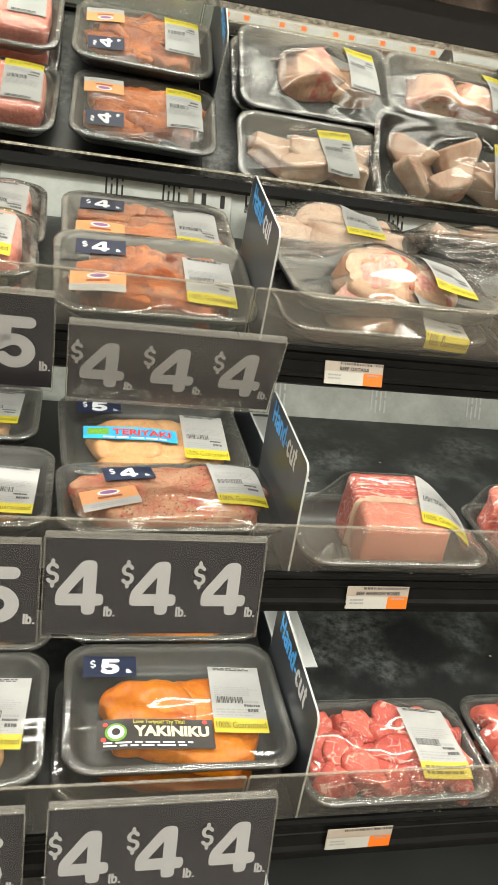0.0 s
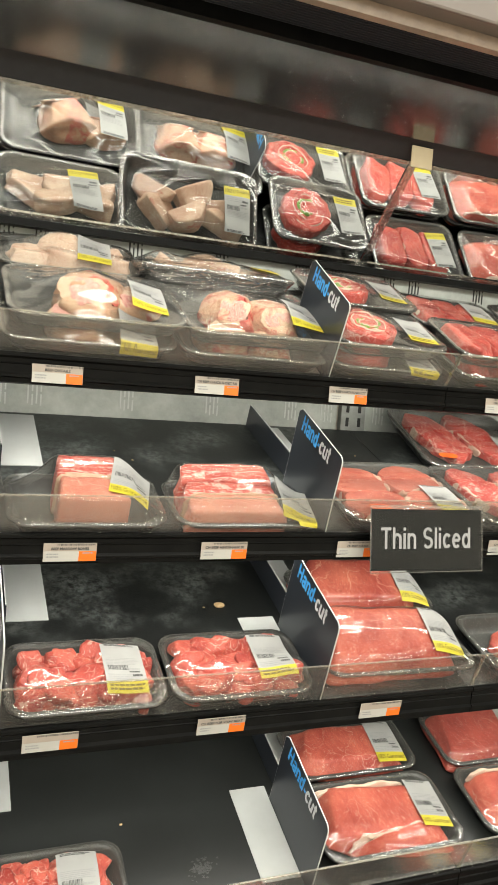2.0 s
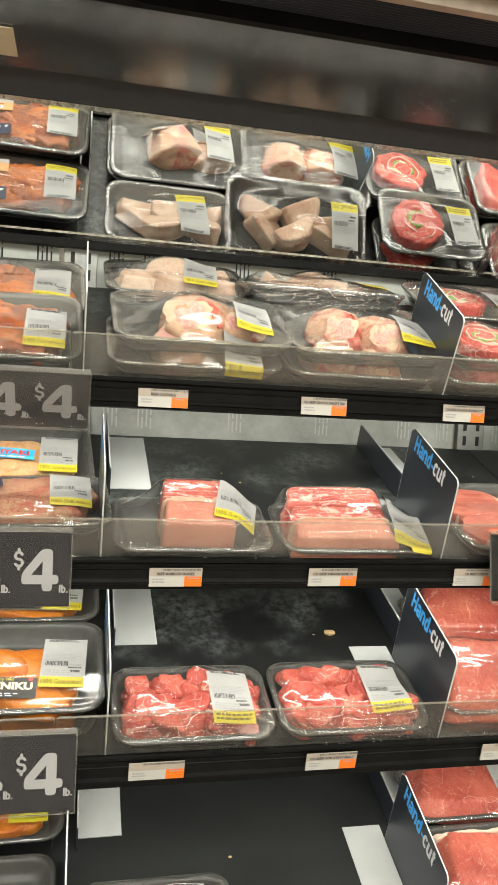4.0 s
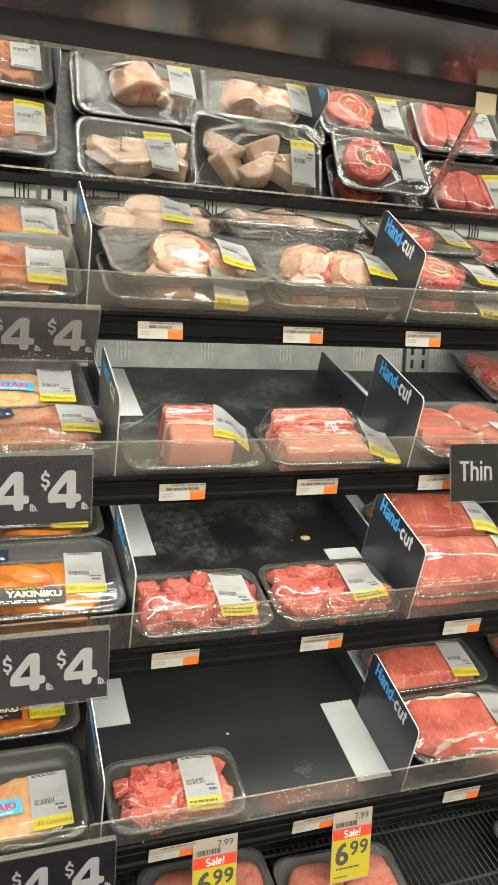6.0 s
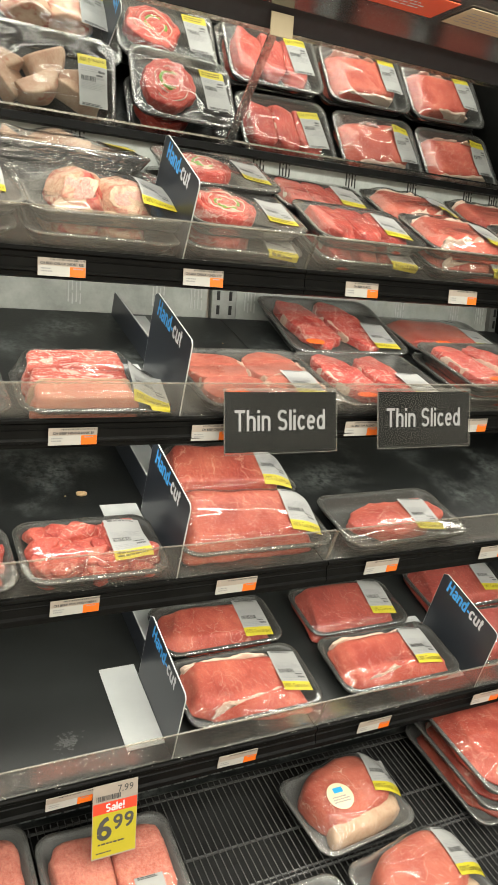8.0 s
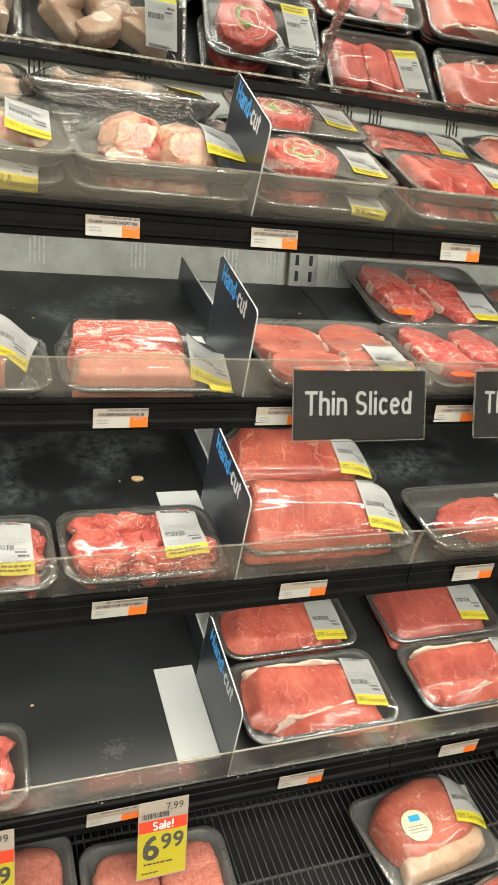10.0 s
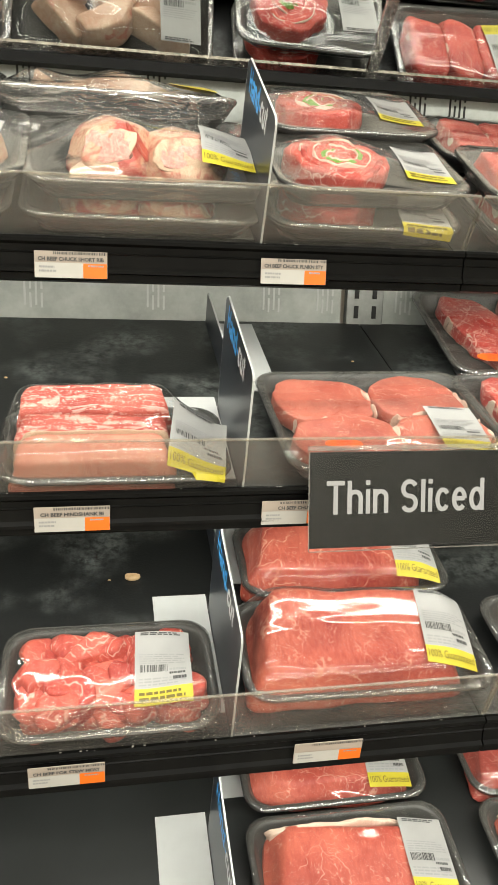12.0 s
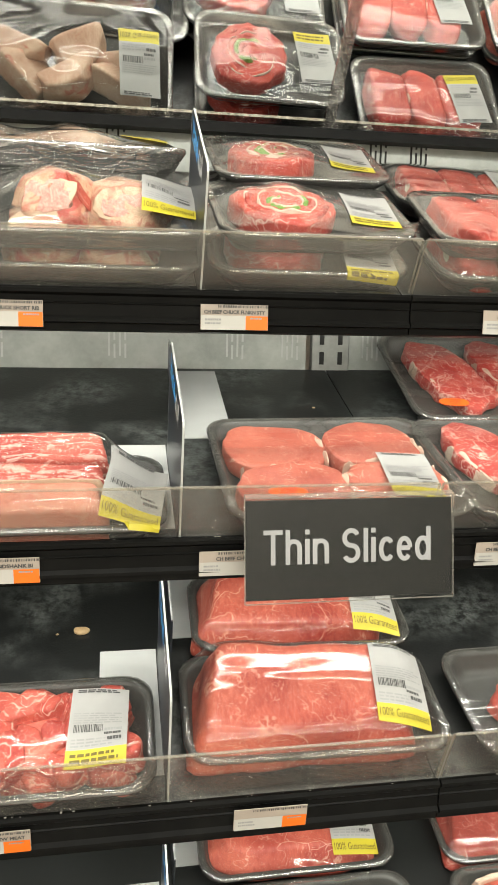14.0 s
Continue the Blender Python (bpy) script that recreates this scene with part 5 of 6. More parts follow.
# shelf 1
for u, s in ((-0.222, 21), (-0.505, 25)):
    k = "marinated" if s == 21 else "ground"
    t = (("$4", -0.07, 0.048, -3), ("tan", -0.076, -0.04, -3)) if s == 21 else ()
    txt = MARIN if s == 21 else "pink ground meat in a black film-wrapped tray"
    if s != 21:
        package(1, u, 0.115, 0.0, 1, 0.262, 0.19, k, txt, s, (0.07, -0.055, -2), stickers=t)
    package(1, u, 0.135, 0.036, 2, 0.262, 0.19, k, txt, s + 1, (0.07, -0.018, -2), stickers=t, where=on_shelf(1, u, 0.108, 0.02 if s == 21 else 0.04, 2, 10 if s == 21 else 3))
    package(1, u + 0.003, 0.335, 0.03, 2, 0.26, 0.19, k, txt, s + 2, (0.07, -0.01, -2), stickers=t, where=on_shelf(1, u + 0.003, 0.29, 0.02, 2, 9))
OX, RIB = "pale oxtail pieces in a black film-wrapped tray", "chunky beef short rib pieces in a black film-wrapped tray"
package(1, 0.10, 0.12, 0.0, 0, 0.30, 0.2, "oxtail", OX, 31, (0.08, -0.06, -3))
package(1, 0.112, 0.145, 0.038, 1, 0.31, 0.215, "oxtail", OX, 32, (0.09, -0.02, -4))
package(1, 0.085, 0.345, 0.035, 1, 0.275, 0.17, "bones", BONES, 33, (0.05, 0.0, -6))
package(1, 0.405, 0.12, 0.0, 0, 0.29, 0.2, "oxtail", RIB, 34, None)
package(1, 0.418, 0.15, 0.036, 2, 0.31, 0.225, "oxtail", RIB, 35, (0.09, -0.025, -4))
package(1, 0, 0, 0, 0, 0.33, 0.2, "bones", BONES, 36, (0.11, 0.0, -2), where=pose(0.375, 0.287, 1.738, 9, 0, 1) @ Matrix.Diagonal((1, 1, 1.25, 1)))
package(1, 0.685, 0.115, 0.0, 0, 0.255, 0.19, "rolls", ROLL, 41, (0.078, -0.05, -6), words=False)
package(1, 0.692, 0.135, 0.04, 2, 0.255, 0.19, "rolls", ROLL, 42, (0.082, -0.01, -6), words=False)
package(1, 0.705, 0.335, 0.0, 1, 0.25, 0.17, "rolls", ROLL, 44, None)
package(1, 0.705, 0.305, 0.054, 2, 0.255, 0.19, "rolls", ROLL, 43, (0.08, -0.005, -6), words=False)
for u, s, k in ((0.99, 45, "rounds"), (1.28, 49, "slab"), (1.56, 53, "slab")):
    package(1, u, 0.115, 0.0, 0, 0.275, 0.19, k, STEAK, s, (0.075, -0.05, -6))
    package(1, u, 0.135, 0.038, -1, 0.275, 0.19, k, STEAK, s + 1, (0.075, -0.01, -6))
    package(1, u + 0.01, 0.335, 0.016, -2, 0.27, 0.19, k, STEAK, s + 2, (0.075, 0.0, -6))
# shelf 2
package(2, -0.185, 0.13, 0.012, 4, 0.295, 0.17, "spiced", "peppercorn-crusted roast in a black film-wrapped tray", 61, (0.085, 0.005, -2), stickers=(("$4", -0.055, 0.034, 4), ("tan", -0.085, -0.03, 6)))
package(2, -0.20, 0.325, 0.03, 4, 0.27, 0.2, "chicken_pale", "marinated chicken breasts with blue flavour label", 62, (0.075, -0.01, -4), stickers=(("$5", -0.075, 0.062, -3), ("teriyaki", -0.035, -0.012, -4)), where=on_shelf(2, -0.20, 0.298, 0.022, 4, 9))
package(2, -0.478, 0.14, 0.015, 0, 0.28, 0.2, "chicken_pale", "marinated chicken in a black film-wrapped tray", 63, (0.088, -0.02, -2))
package(2, -0.505, 0.355, 0.02, 0, 0.28, 0.2, "chicken_pale", "marinated chicken in a black film-wrapped tray", 64, (0.08, 0.0, -2))
package(2, 0.095, 0.085, 0.0, 0, 0.255, 0.17, "marrow", "two tall pink marrow bone blocks in a black tray", 65, (0.07, -0.01, -14))
package(2, 0.367, 0.08, 0.0, 0, 0.262, 0.16, "shank", "stacked red and pink beef shank strips in a tray", 66, (0.096, -0.026, -9))
package(2, 0.722, 0.138, 0.0, 1, 0.31, 0.25, "steaks4", "four thin beef steaks in a black film-wrapped tray", 67, (0.085, -0.05, -6), stickers=(("thin", -0.08, -0.08, -4),))
package(2, 1.065, 0.385, 0.012, 0, 0.33, 0.25, "steaks2", "marbled thin-cut steaks in a black film-wrapped tray", 68, (0.11, -0.05, -4), stickers=(("thin", -0.095, -0.085, -4),), where=on_shelf(2, 1.047, 0.385, 0.02, 0, 8))
package(2, 1.02, 0.14, 0.0, 3, 0.31, 0.25, "steaks2", "marbled thin-cut steaks in a black film-wrapped tray", 69, (0.09, -0.05, -4), stickers=(("thin", -0.08, -0.085, -4),))
package(2, 1.40, 0.38, 0.004, 0, 0.32, 0.22, "thinroast", STEAK, 70, (0.1, -0.03, -4), stickers=(("thin", -0.05, -0.07, -4),))
package(2, 1.36, 0.15, 0.03, 2, 0.30, 0.24, "steaks2", "marbled thin-cut steaks in a black film-wrapped tray", 71, (0.1, -0.04, -4), stickers=(("thin", -0.05, -0.08, -4),))
package(2, 1.355, 0.15, 0.0, 0, 0.30, 0.24, "slab", STEAK, 72, None)
# shelf 3
package(3, 0.098, 0.08, 0.0, 0, 0.25, 0.165, "stew", STEW, 81, (0.06, -0.008, -1), words=False)
package(3, 0.357, 0.083, 0.0, 0, 0.25, 0.165, "stew", STEW, 82, (0.062, -0.005, -3), words=False)
package(3, -0.185, 0.12, 0.0, 0, 0.27, 0.2, "chicken", "orange marinated chicken in a black film-wrapped tray", 83, None)
package(3, -0.175, 0.117, 0.05, 0, 0.27, 0.205, "chicken", "orange marinated chicken with black flavour label", 84, (0.075, 0.0, -3), stickers=(("$5", -0.08, 0.058, -2), ("yakiniku", -0.03, -0.055, -1)))
package(3, -0.18, 0.34, 0.04, 0, 0.27, 0.2, "chicken", "orange marinated chicken with black flavour label", 85, (0.075, -0.02, -3), stickers=(("yakiniku", -0.03, -0.05, -1),))
package(3, -0.465, 0.115, 0.04, 0, 0.27, 0.205, "chicken_pale", "marinated chicken in a black film-wrapped tray", 86, (0.08, 0.0, -3))
package(3, -0.465, 0.335, 0.03, 0, 0.27, 0.2, "chicken_pale", "marinated chicken in a black film-wrapped tray", 87, (0.08, -0.02, -3))
package(3, 0.676, 0.108, 0.0, -1, 0.32, 0.165, "roast", ROAST, 88, (0.105, -0.008, -7))
package(3, 0.69, 0.268, 0.008, -1, 0.30, 0.155, "roast", ROAST, 89, (0.1, -0.015, -4))
package(3, 1.02, 0.093, 0.0, 1, 0.31, 0.175, "wedge", "lean red beef piece in a black film-wrapped tray", 90, (0.07, -0.01, -8))
# shelf 4
package(4, 0.058, 0.075, 0.0, 0, 0.25, 0.15, "stew", STEW, 91, (0.045, -0.006, -2), words=False)
package(4, -0.235, 0.112, 0.0, 0, 0.27, 0.2, "chicken_pale", "marinated chicken with blue flavour label", 92, (0.075, -0.02, 2), stickers=(("teriyaki", -0.04, -0.03, 6),))
package(4, -0.225, 0.33, 0.01, 0, 0.27, 0.2, "chicken", "orange marinated chicken with black flavour label", 93, (0.075, -0.01, 0), stickers=(("yakiniku", -0.04, -0.04, 0),))
package(4, 0.695, 0.118, 0.0, 0, 0.30, 0.175, "slab", ROAST, 94, (0.1, 0.0, -5))
package(4, 0.695, 0.285, 0.006, 0, 0.285, 0.15, "thinroast", ROAST, 95, (0.085, -0.005, -4))
package(4, 1.05, 0.282, 0.0, 0, 0.28, 0.16, "deep", ROAST, 96, (0.075, 0.0, -6))
package(4, 1.06, 0.115, 0.0, 0, 0.32, 0.165, "slab", ROAST, 97, (0.08, 0.0, -6))
package(4, 1.42, 0.12, 0.0, 0, 0.30, 0.17, "deep", ROAST, 98, (0.08, 0.0, -6))
package(4, 1.42, 0.30, 0.0, 0, 0.30, 0.17, "deep", ROAST, 99, (0.08, 0.0, -6))

# ---------------------------------------------------------------- dividers
HAND, CUT = pen_text("Hand-", 0.031, pen=0.19), pen_text("cut", 0.031, pen=0.19)


def blade_outline(l, h, r=0.012):
    pts = [(0.0, 0.0), (0.004, h - r)]
    pts += [(0.004 + r - r * math.cos(a), h - r + r * math.sin(a)) for a in (0.4, 0.8, 1.2, math.pi / 2)]
    pts += [(l - 0.012, h + 0.012), (l, h + 0.004), (l, 0.0)]
    return pts


def divider(shelf, x, side, rear=True, tall=0.158, foot=True):
    d = thing("shelf_divider", on_shelf(shelf, x, 0.006), "dark navy plastic divider blade with white edge and foot", "divider", "dividers on the shelves")
    out = blade_outline(0.205, tall)
    part("blade", mesh_of("blade", *plate(out, 0.0022, "x"), "blade_navy"), d)
    n = len(out)
    rim = []
    for k in range(n - 1):
        (a0, b0), (a1, b1) = out[k], out[k + 1]
        t = Vector((a1 - a0, b1 - b0)).normalized() * 0.0005
        nn = Vector((-t.y, t.x))
        rim.append(([(sx * 0.0012, a + s * nn.x, b + s * nn.y) for a, b in ((a0, b0), (a1, b1)) for sx in (-1, 1) for s in (0, 1.2)],
                    [[0, 1, 3, 2], [4, 6, 7, 5], [0, 4, 5, 1], [2, 3, 7, 6], [1, 5, 7, 3], [0, 2, 6, 4]]))
    part("edge", mesh_of("edge", *join(*rim), "white_plastic"), d, "white sheet edge")
    # lettering runs down along the front of the left face
    m = Matrix(((0, 0, -1, -0.0016), (-1, 0, 0, 0), (0, 1, 0, 0), (0, 0, 0, 1)))
    lean = Matrix.Rotation(radians(-4), 4, "Z")
    w1 = max(v.x for v in HAND[0])
    w2 = max(v.x for v in CUT[0])
    base = Matrix.Translation((-0.113, tall - 0.0135, 0))
    part("lettering", mesh_of("lettering", *placed(moved(HAND, -w2 - 0.001, 0), m @ base @ lean), "letter_blue"), d, "blue letters")
    part("lettering", mesh_of("lettering", *placed(moved(CUT, w1 + 0.001, 0), m @ base @ lean), "letter_white"), d, "white letters")
    if foot:
        x0, x1 = (-0.076, -0.002) if side < 0 else (0.002, 0.076)
        part("foot", box("foot", "white_plastic", x0, x1, 0.035, 0.235, 0.0004, 0.0018), d, "white foot plate")
    if rear:
        r = thing("shelf_divider", on_shelf(shelf, x + 0.019, 0.235), "low navy plastic divider with white foot at the back", "divider", "dividers on the shelves")
        low = [(0, 0), (0.002, 0.052), (0.265, 0.054), (0.268, 0.05), (0.27, 0)]
        part("blade", mesh_of("blade", *plate(low, 0.0022, "x"), "blade_navy"), r)
        part("edge", box("edge", "white_plastic", -0.0013, 0.0013, 0.002, 0.266, 0.0543, 0.0555), r, "white sheet edge")
        part("foot", box("foot", "white_plastic", 0.002, 0.078, 0.025, 0.262, 0.0004, 0.0018), r, "white foot plate")
    return d


for sh, x, side in ((1, -0.088, 1), (2, -0.052, 1), (3, -0.036, 1), (4, -0.085, 1)):
    divider(sh, x, side, rear=sh != 1, foot=False)
for sh, x, side in ((1, 0.543, -1), (2, 0.511, -1), (3, 0.494, -1), (4, 0.498, -1)):
    divider(sh, x, side, rear=sh != 1)
divider(4, 1.24, -1, rear=False)


# ---------------------------------------------------------------- price tags
def price_tag(shelf, x, words, seed):
    y, t = SHELVES[shelf][0], RAIL_TOP[shelf]
    lean, rise = {1: (90, 0.0), 2: (99, 0.002), 3: (104, 0.009), 4: (106, 0.009)}[shelf]      # lower rails tip forward
    g = thing("price_tag", pose(x + 0.041, y - 0.0085 - rise / 3, t - 0.026 + rise, lean, 0, random.Random(seed).uniform(-0.6, 0.6)), "small white shelf price tag with orange block", "price tag", "price tags on the shelf rails")
    part("card", box("card", "tag_paper", -0.041, 0.041, -0.015, 0.015, -0.0008, 0.0), g)
    part("white_panel", mesh_of("white_panel", *moved(rect(0.054, 0.017), -0.0135, -0.0065, 0.0006), "tag_white"), g)
    part("orange_block", mesh_of("orange_block", *moved(rect(0.027, 0.0165), 0.027, -0.0065, 0.0007), "orange_print"), g, "orange block")
    part("barcode", mesh_of("barcode", *moved(barcode(0.06, 0.003, seed, 40), 0.01, 0.0128, 0.0007), "ink"), g)
    part("print", mesh_of("print", *join(moved(bars(0.02, 2, 0.009, seed, 0.5), -0.026, -0.005, 0.001), moved(bars(0.018, 1, 0.003, seed + 1), 0.028, -0.001, 0.0011)), "ink_grey"), g)
    if words:
        part("lettering", mesh_of("lettering", *moved(text_wide(words, min(0.0034 * len(words), 0.074), 0.0046, 0.035), 0, 0.0062, 0.001), "ink"), g)


for k, (sh, x, words) in enumerate(((1, 0.001, "BEEF OXTAILS"), (1, 0.278, "CH BEEF CHUCK SHORT RIB"), (1, 0.542, "CH BEEF CHUCK FLNKN STY"), (1, 0.903, "CH BEEF CHUCK"), (1, 1.18, ""), (1, 1.45, ""),
                                    (2, 0.022, "BEEF MARROW BONES"), (2, 0.277, "CH BEEF HINDSHANK BI"), (2, 0.532, "CH BEEF CHUCK"), (2, 0.863, "CH BEEF TOP ROUND"), (2, 1.16, ""), (2, 1.42, ""),
                                    (3, -0.002, ""), (3, 0.268, "CH BEEF FOR STEW MEAT"), (3, 0.565, ""), (3, 0.893, ""), (3, 1.2, ""),
                                    (4, -0.004, ""), (4, 0.263, ""), (4, 0.585, ""), (4, 0.906, ""), (4, 1.22, ""))):
    price_tag(sh, x, words, 300 + k)


# ---------------------------------------------------------------- hanging signs
def sign(m, w, h, base, words, label, group, sleeve="sleeve_clear"):
    s = thing("hanging_sign", m, label, "sign", group)
    part("panel", box("panel", base, -w / 2, w / 2, -0.0015, 0.0015, -h, 0, 0.0006), s)
    part("backing", box("backing", "wall_grey", -w / 2, w / 2, 0.0016, 0.0022, -h, 0), s, "pale grey back")
    part("sleeve", box("sleeve", sleeve, -w / 2 - 0.002, w / 2 + 0.002, -0.004, -0.0027, -h - 0.003, 0.004), s, "clear sleeve")
    for x in (-w / 2 - 0.002, w / 2 + 0.0008):
        part("sleeve_edge", box("sleeve_edge", "sleeve_rim", x, x + 0.0012, -0.0036, -0.002, -h - 0.003, 0.003), s)
    part("sleeve_edge", box("sleeve_edge", "sleeve_rim", -w / 2 - 0.0008, w / 2 + 0.0008, -0.0036, -0.002, -h - 0.004, -h - 0.0028), s)
    part("clip_strip", box("clip_strip", "sleeve_rim", -w / 2 - 0.001, w / 2 + 0.001, -0.003, 0.004, 0.002, 0.007), s, "clear top strip")
    turn = Matrix.Rotation(radians(90), 4, "X")
    for d, mat in words:
        part("lettering", mesh_of("lettering", *placed(d, Matrix.Translation((0, -0.002, -h / 2)) @ turn), mat), s)
    return s


def prices(digit, w, n):
    out = []
    for k in range(n):
        x = (k - (n - 1) / 2) * w / n
        out += [moved(pen_text(digit, 0.066, 0.052 if digit == "4" else 0.045, 0.22, rounded=True), x - 0.002, 0.0), moved(pen_text("$", 0.024, pen=0.17, rounded=True), x - 0.032, 0.017), moved(pen_text("lb.", 0.0125, pen=0.19), x + 0.0315, -0.029)]
    return [(join(*out), "sign_letter")]


SIGN = "dark slate price sign with large pale numerals"
GR = "hanging price signs"
sign(pose(-0.2025, -0.069, 1.566, 38, 0, 0), 0.249, 0.106, "sign_slate", prices("4", 0.249, 3), SIGN, GR, "sleeve_shiny")
sign(pose(-0.2175, -0.122, 1.336, 10, 0, 0), 0.243, 0.115, "sign_slate", prices("4", 0.243, 3), SIGN, GR)
sign(pose(-0.1995, -0.191, 1.068, 8, 0, 0), 0.241, 0.119, "sign_slate", prices("4", 0.241, 3), SIGN, GR)
sign(pose(-0.19, -0.21, 0.717, 8, 0, 0), 0.243, 0.115, "sign_slate", prices("4", 0.243, 3), SIGN, GR)
for y, z, a in ((-0.066, 1.598, 30), (-0.122, 1.333, 10), (-0.191, 1.071, 8), (-0.21, 0.72, 8)):
    sign(pose(-0.465, y, z - 0.005, a, 0, 0), 0.24, 0.117, "sign_slate", prices("5", 0.24, 3), SIGN, GR)
for x0 in (0.579, 0.916):
    sign(pose(x0 + 0.1175, -0.114, 1.340, -8, 0, 0), 0.236, 0.109, "sign_charcoal", [(join(moved(pen_text("Thin", 0.038, 0.0736, 0.135), -0.0617, 0.003), moved(pen_text("Sliced", 0.038, 0.1038, 0.135), 0.0415, 0.003)), "sign_letter")], "charcoal sign in a clear sleeve reading thin sliced", "thin sliced signs")


def sale_tag(x):
    s = thing("sale_tag", pose(x, -0.1715, 0.654, 90, 0, 0), "yellow and red hanging sale price card", "price tag", "sale tags")
    part("card", box("card", "tag_paper", -0.041, 0.041, -0.142, 0.004, -0.0008, 0.0), s)
    part("yellow_panel", mesh_of("yellow_panel", *moved(rect(0.08, 0.086), 0, -0.096, 0.0005), "yellow_print"), s)
    part("red_band", mesh_of("red_band", *moved(rect(0.08, 0.022), 0, -0.042, 0.0005), "sale_red"), s)
    part("lettering", mesh_of("lettering", *moved(pen_text("Sale!", 0.0155, pen=0.18), 0, -0.042, 0.001), "letter_white"), s)
    part("lettering", mesh_of("lettering", *join(moved(pen_text("6", 0.046, pen=0.19), -0.019, -0.083, 0.001), moved(pen_text("99", 0.03, pen=0.18), 0.016, -0.074, 0.001)), "ink"), s)
    part("lettering", mesh_of("lettering", *moved(pen_text("7.99", 0.0135, pen=0.14), 0.018, -0.009, 0.001), "ink"), s)
    part("print", mesh_of("print", *join(moved(barcode(0.045, 0.01, 9), -0.012, -0.022, 0.001), moved(bars(0.06, 1, 0.005, 4), 0, -0.113, 0.001), moved(bars(0.03, 1, 0.004, 5), -0.018, -0.13, 0.001)), "ink"), s)


sale_tag(0.385)
sale_tag(0.115)

# canopy signs, lying against the glossy underside
c = thing("canopy_sign", pose(0.94, -0.062, CZ - 0.002, 180, 0, 0), "orange information sign on the canopy underside", "sign")
part("panel", box("panel", "sign_red", -0.086, 0.086, -0.044, 0.044, 0, 0.001), c)
c2 = text_data("Beef", 0.016, 0.02)
part("lettering", mesh_of("lettering", *moved(c2, -0.03, 0.03, 0.0016), "letter_white"), c)
part("print", mesh_of("print", *moved(bars(0.1, 3, 0.034, 3, 0.6), -0.01, -0.005, 0.0016), "letter_white"), c)
c = thing("canopy_sign", pose(1.145, -0.062, CZ - 0.002, 180, 0, 0), "tan information sign on the canopy underside", "sign")
part("panel", box("panel", "tan_card", -0.09, 0.09, -0.044, 0.044, 0, 0.001), c)
part("print", mesh_of("print", *moved(bars(0.15, 5, 0.06, 6, 0.7), 0, 0, 0.0016), "ink_grey"), c)

c = thing("canopy_sign", pose(-0.299, 0.016, CZ - 0.002, 180, 0, 0), "tan information sign on the canopy underside", "sign")
part("panel", box("panel", "tan_card", -0.09, 0.09, -0.05, 0.05, 0, 0.001), c)
part("print", mesh_of("print", *moved(bars(0.15, 9, 0.08, 16, 0.6), 0, 0, 0.0016), "ink_grey"), c)

# price tags lying on the bumper of the deck
for k, x in enumerate((-0.05, 0.0, 0.12, 0.19, 0.32, 0.4, 0.52, 0.58, 0.7, 0.82, 0.9)):
    g = thing("price_tag", pose(x, -0.54, 0.4405, 0, 0, 0), "small white price tag with orange block on the bumper", "price tag", "price tags on the deck bumper")
    part("card", box("card", "tag_white", -0.03, 0.03, -0.014, 0.014, 0, 0.0006), g)
    part("orange_block", mesh_of("orange_block", *moved(rect(0.02, 0.017), 0.014, -0.003, 0.0009), "orange_print"), g, "orange block")

# ---------------------------------------------------------------- bottom deck
deck = thing("deck_grille", pose(0, 0, 0), "black wire deck grille of the bottom shelf", "grille")
rod = [(0.0013 * math.cos(a), 0.0013 * math.sin(a) - 0.0013) for a in (k * math.pi / 3 for k in range(6))]
vs, fs = plate(rod, 0.8, "y")
slat = mesh_of("slat", [(x, y + 0.4, z) for x, y, z in vs], fs, "wire_black")
for k in range(140):
    part("slat", slat, deck, at=on_shelf(5, -0.5 + k * 0.014, 0.0))
for v in (0.1, 0.19, 0.2, 0.285, 0.43, 0.6):
    part("cross_bar", box("cross_bar", "wire_black", -0.51, 1.47, -0.002, 0.002, -0.007, -0.0028), deck, at=on_shelf(5, 0, v))
dash = box("vent_slot", "slot_dull", -0.011, 0.011, -0.0014, 0.0014, 0.0036, 0.0046)
for k in range(62):
    for v in (0.455, 0.505):
        part("vent_slot", dash, deck, at=on_shelf(5, -0.4 + k * 0.029, v))
part("return_strip", box("return_strip", "shelf_black", -0.6, 1.6, 0.44, 0.52, 0.0016, 0.004), deck, "perforated black strip", at=on_shelf(5, 0, 0.0))
GROUND = "pink ground beef in a film-wrapped foam tray"
package(5, 0.39, 0.285, 0.002, -2, 0.255, 0.21, "ground", GROUND, 111, (0.05, -0.085, 0), size=0.8)
package(5, 0.13, 0.33, 0.002, 0, 0.255, 0.21, "ground", GROUND, 112, None)
package(5, 0.902, 0.284, 0.002, 5, 0.25, 0.195, "rump", "thick beef roast with cream fat cap and round sticker", 113, (0.085, 0.01, -18), stickers=(("round", -0.045, -0.015, -6),))
package(5, 0.945, 0.07, 0.002, 6, 0.26, 0.195, "rump", "thick beef roast with cream fat cap in a tray", 114, (0.085, 0.01, -10))
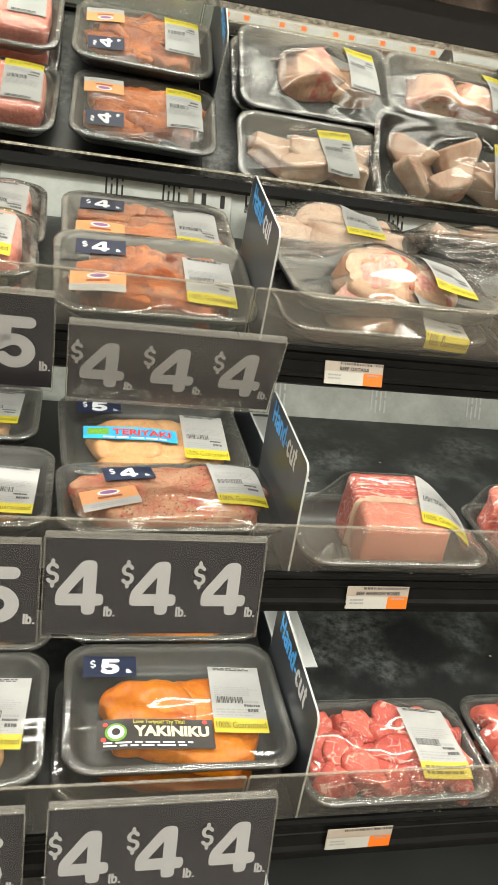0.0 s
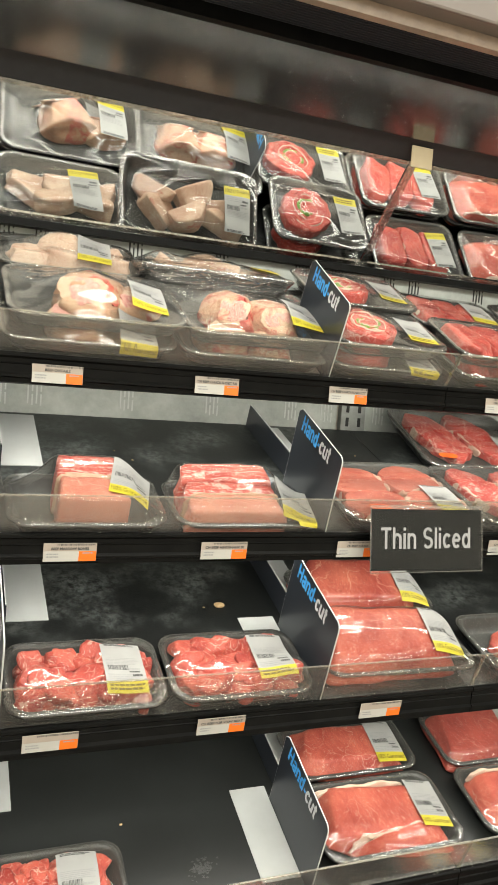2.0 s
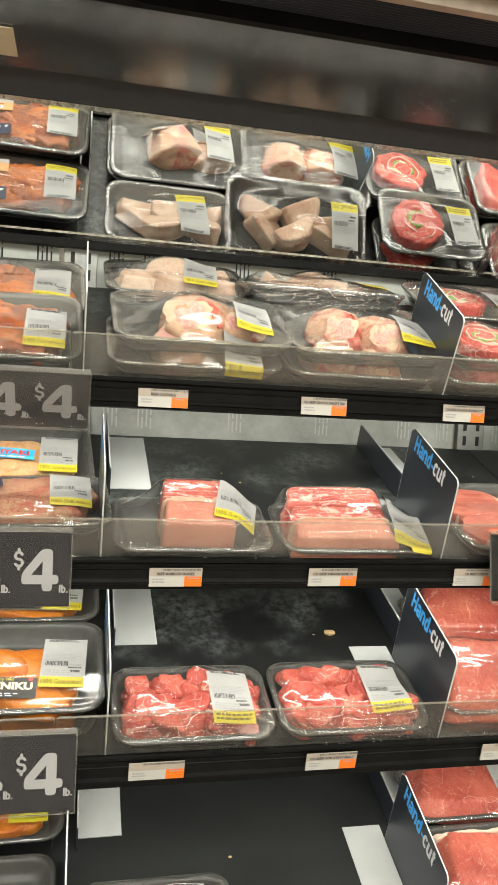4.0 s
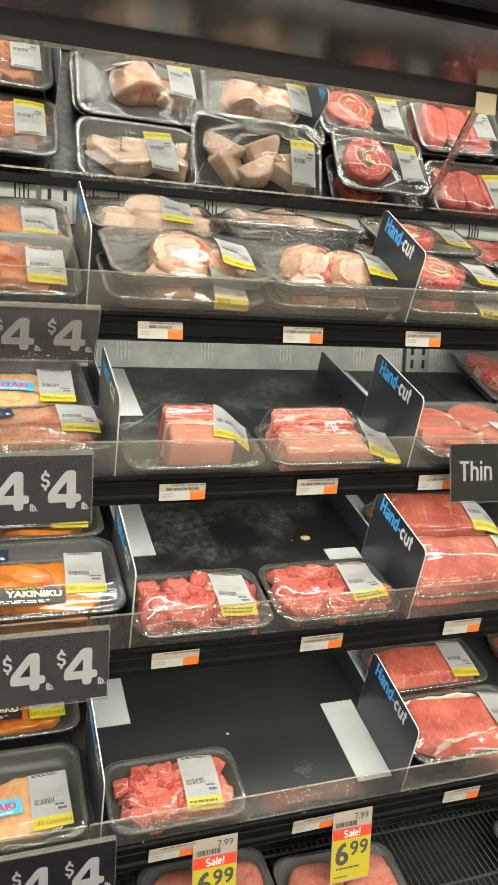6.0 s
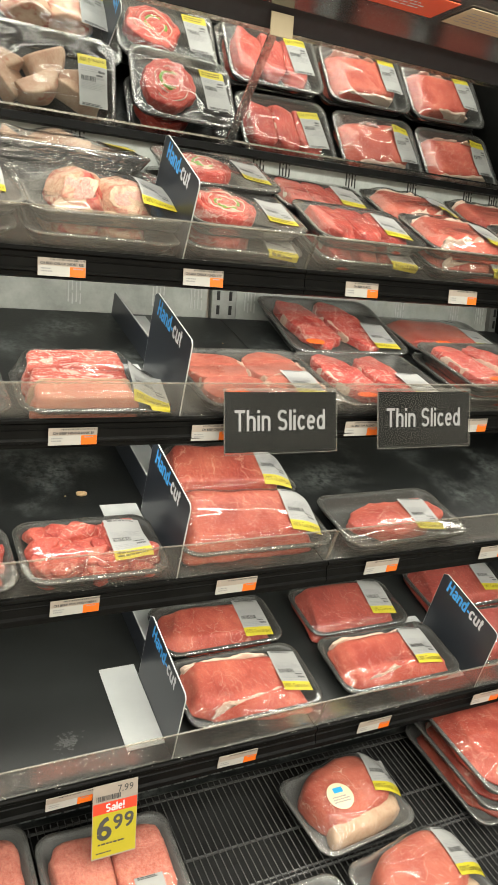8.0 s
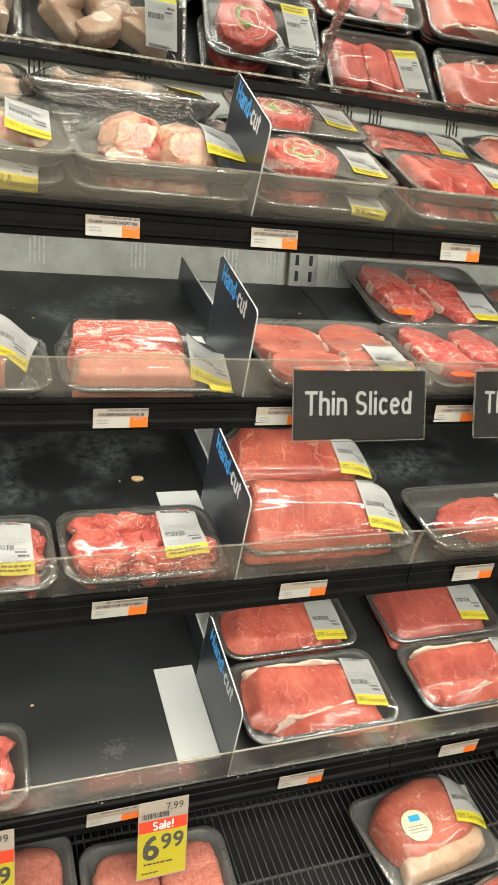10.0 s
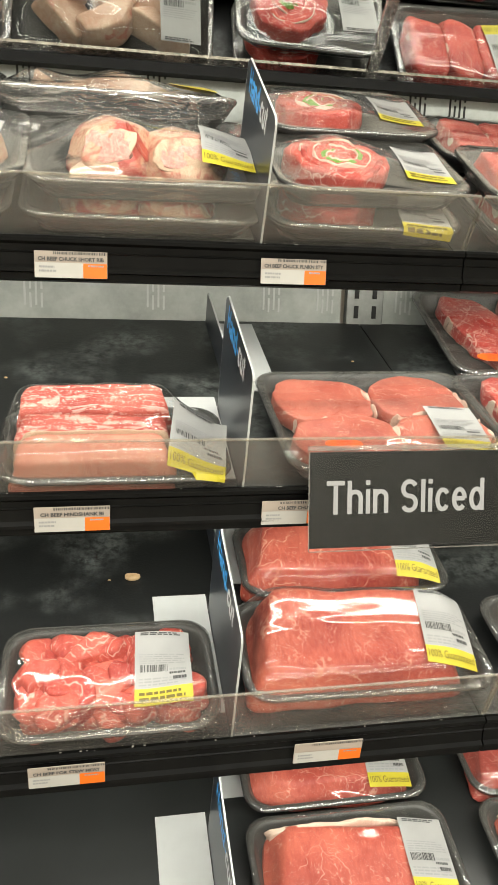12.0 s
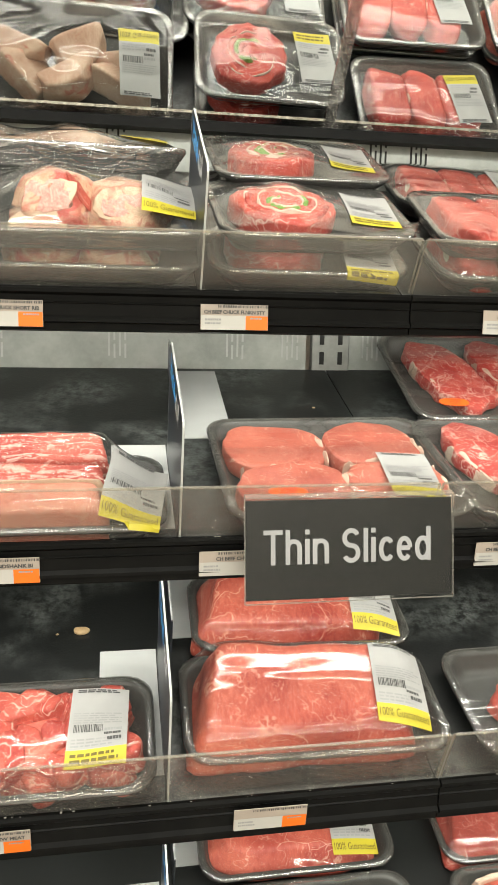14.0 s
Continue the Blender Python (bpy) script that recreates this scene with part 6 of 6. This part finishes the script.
package(5, 0.66, 0.06, 0.002, 0, 0.26, 0.19, "slab", STEAK, 115, (0.06, -0.01, -4))
for k in range(3):
    package(5, 1.31, 0.285, 0.002 + 0.046 * k, 0, 0.31, 0.3, "slab", "large flat red beef cut in a film-wrapped tray", 116 + k, None)

# crumbs left on the empty pans
for sh, u, v, k in ((3, 0.392, 0.283, 1.0), (3, 0.36, 0.28, 0.2), (2, 0.22, 0.3, 0.22), (2, 0.75, 0.36, 0.22), (2, 0.19, 0.34, 0.15), (4, 0.2, 0.2, 0.3)):
    cr = tagged(new("crumb", mesh_of("crumb", *lump(0.011 * k, 0.007 * k, 0.006 * k, 0.9, 0.9, 0.3, 90, 3, 14, 8, 0.4), "crumb_tan", True)), "small tan crumb lying on the black shelf pan", "crumb", "crumbs on the shelves")
    cr.matrix_basis = on_shelf(sh, u, v, 0.0002)

# dried pale residue on the lowest pan
rnd = random.Random(77)
flakes = []
for k in range(110):
    x, y = rnd.gauss(0, 0.011), rnd.gauss(0, 0.008)
    flakes.append(moved(lump(rnd.uniform(0.0008, 0.003), rnd.uniform(0.0007, 0.002), 0.0005, 0.9, 0.6, 0.5, 300, k, 10, 4, 0.5), x + y * 0.6, y))
spill = tagged(new("residue", mesh_of("residue", *join(*flakes), "residue_grey", True)), "pale dried residue on the black shelf pan", "residue", kind="stuff")
spill.matrix_basis = on_shelf(4, 0.323, 0.089, 0.0002)

# pale specks caught along the lips of the price rails
for i, t in RAIL_TOP.items():
    grains = []
    for k in range(45):
        r = rnd.uniform(0.0004, 0.0012)
        grains.append(moved(lump(r * rnd.uniform(1, 1.8), r, r * 0.7, 0.9, 0.7, 0.4, 300, k, 10, 4, 0.5), rnd.uniform(-0.1, 1.6), rnd.uniform(-0.0028, 0.0008)))
    dust = tagged(new("residue", mesh_of("residue", *join(*grains), "speck_pale", True)), "pale specks along the lip of the price rail", "residue", kind="stuff")
    dust.matrix_basis = pose(0, SHELVES[i][0] - 0.0035, t + 0.006)
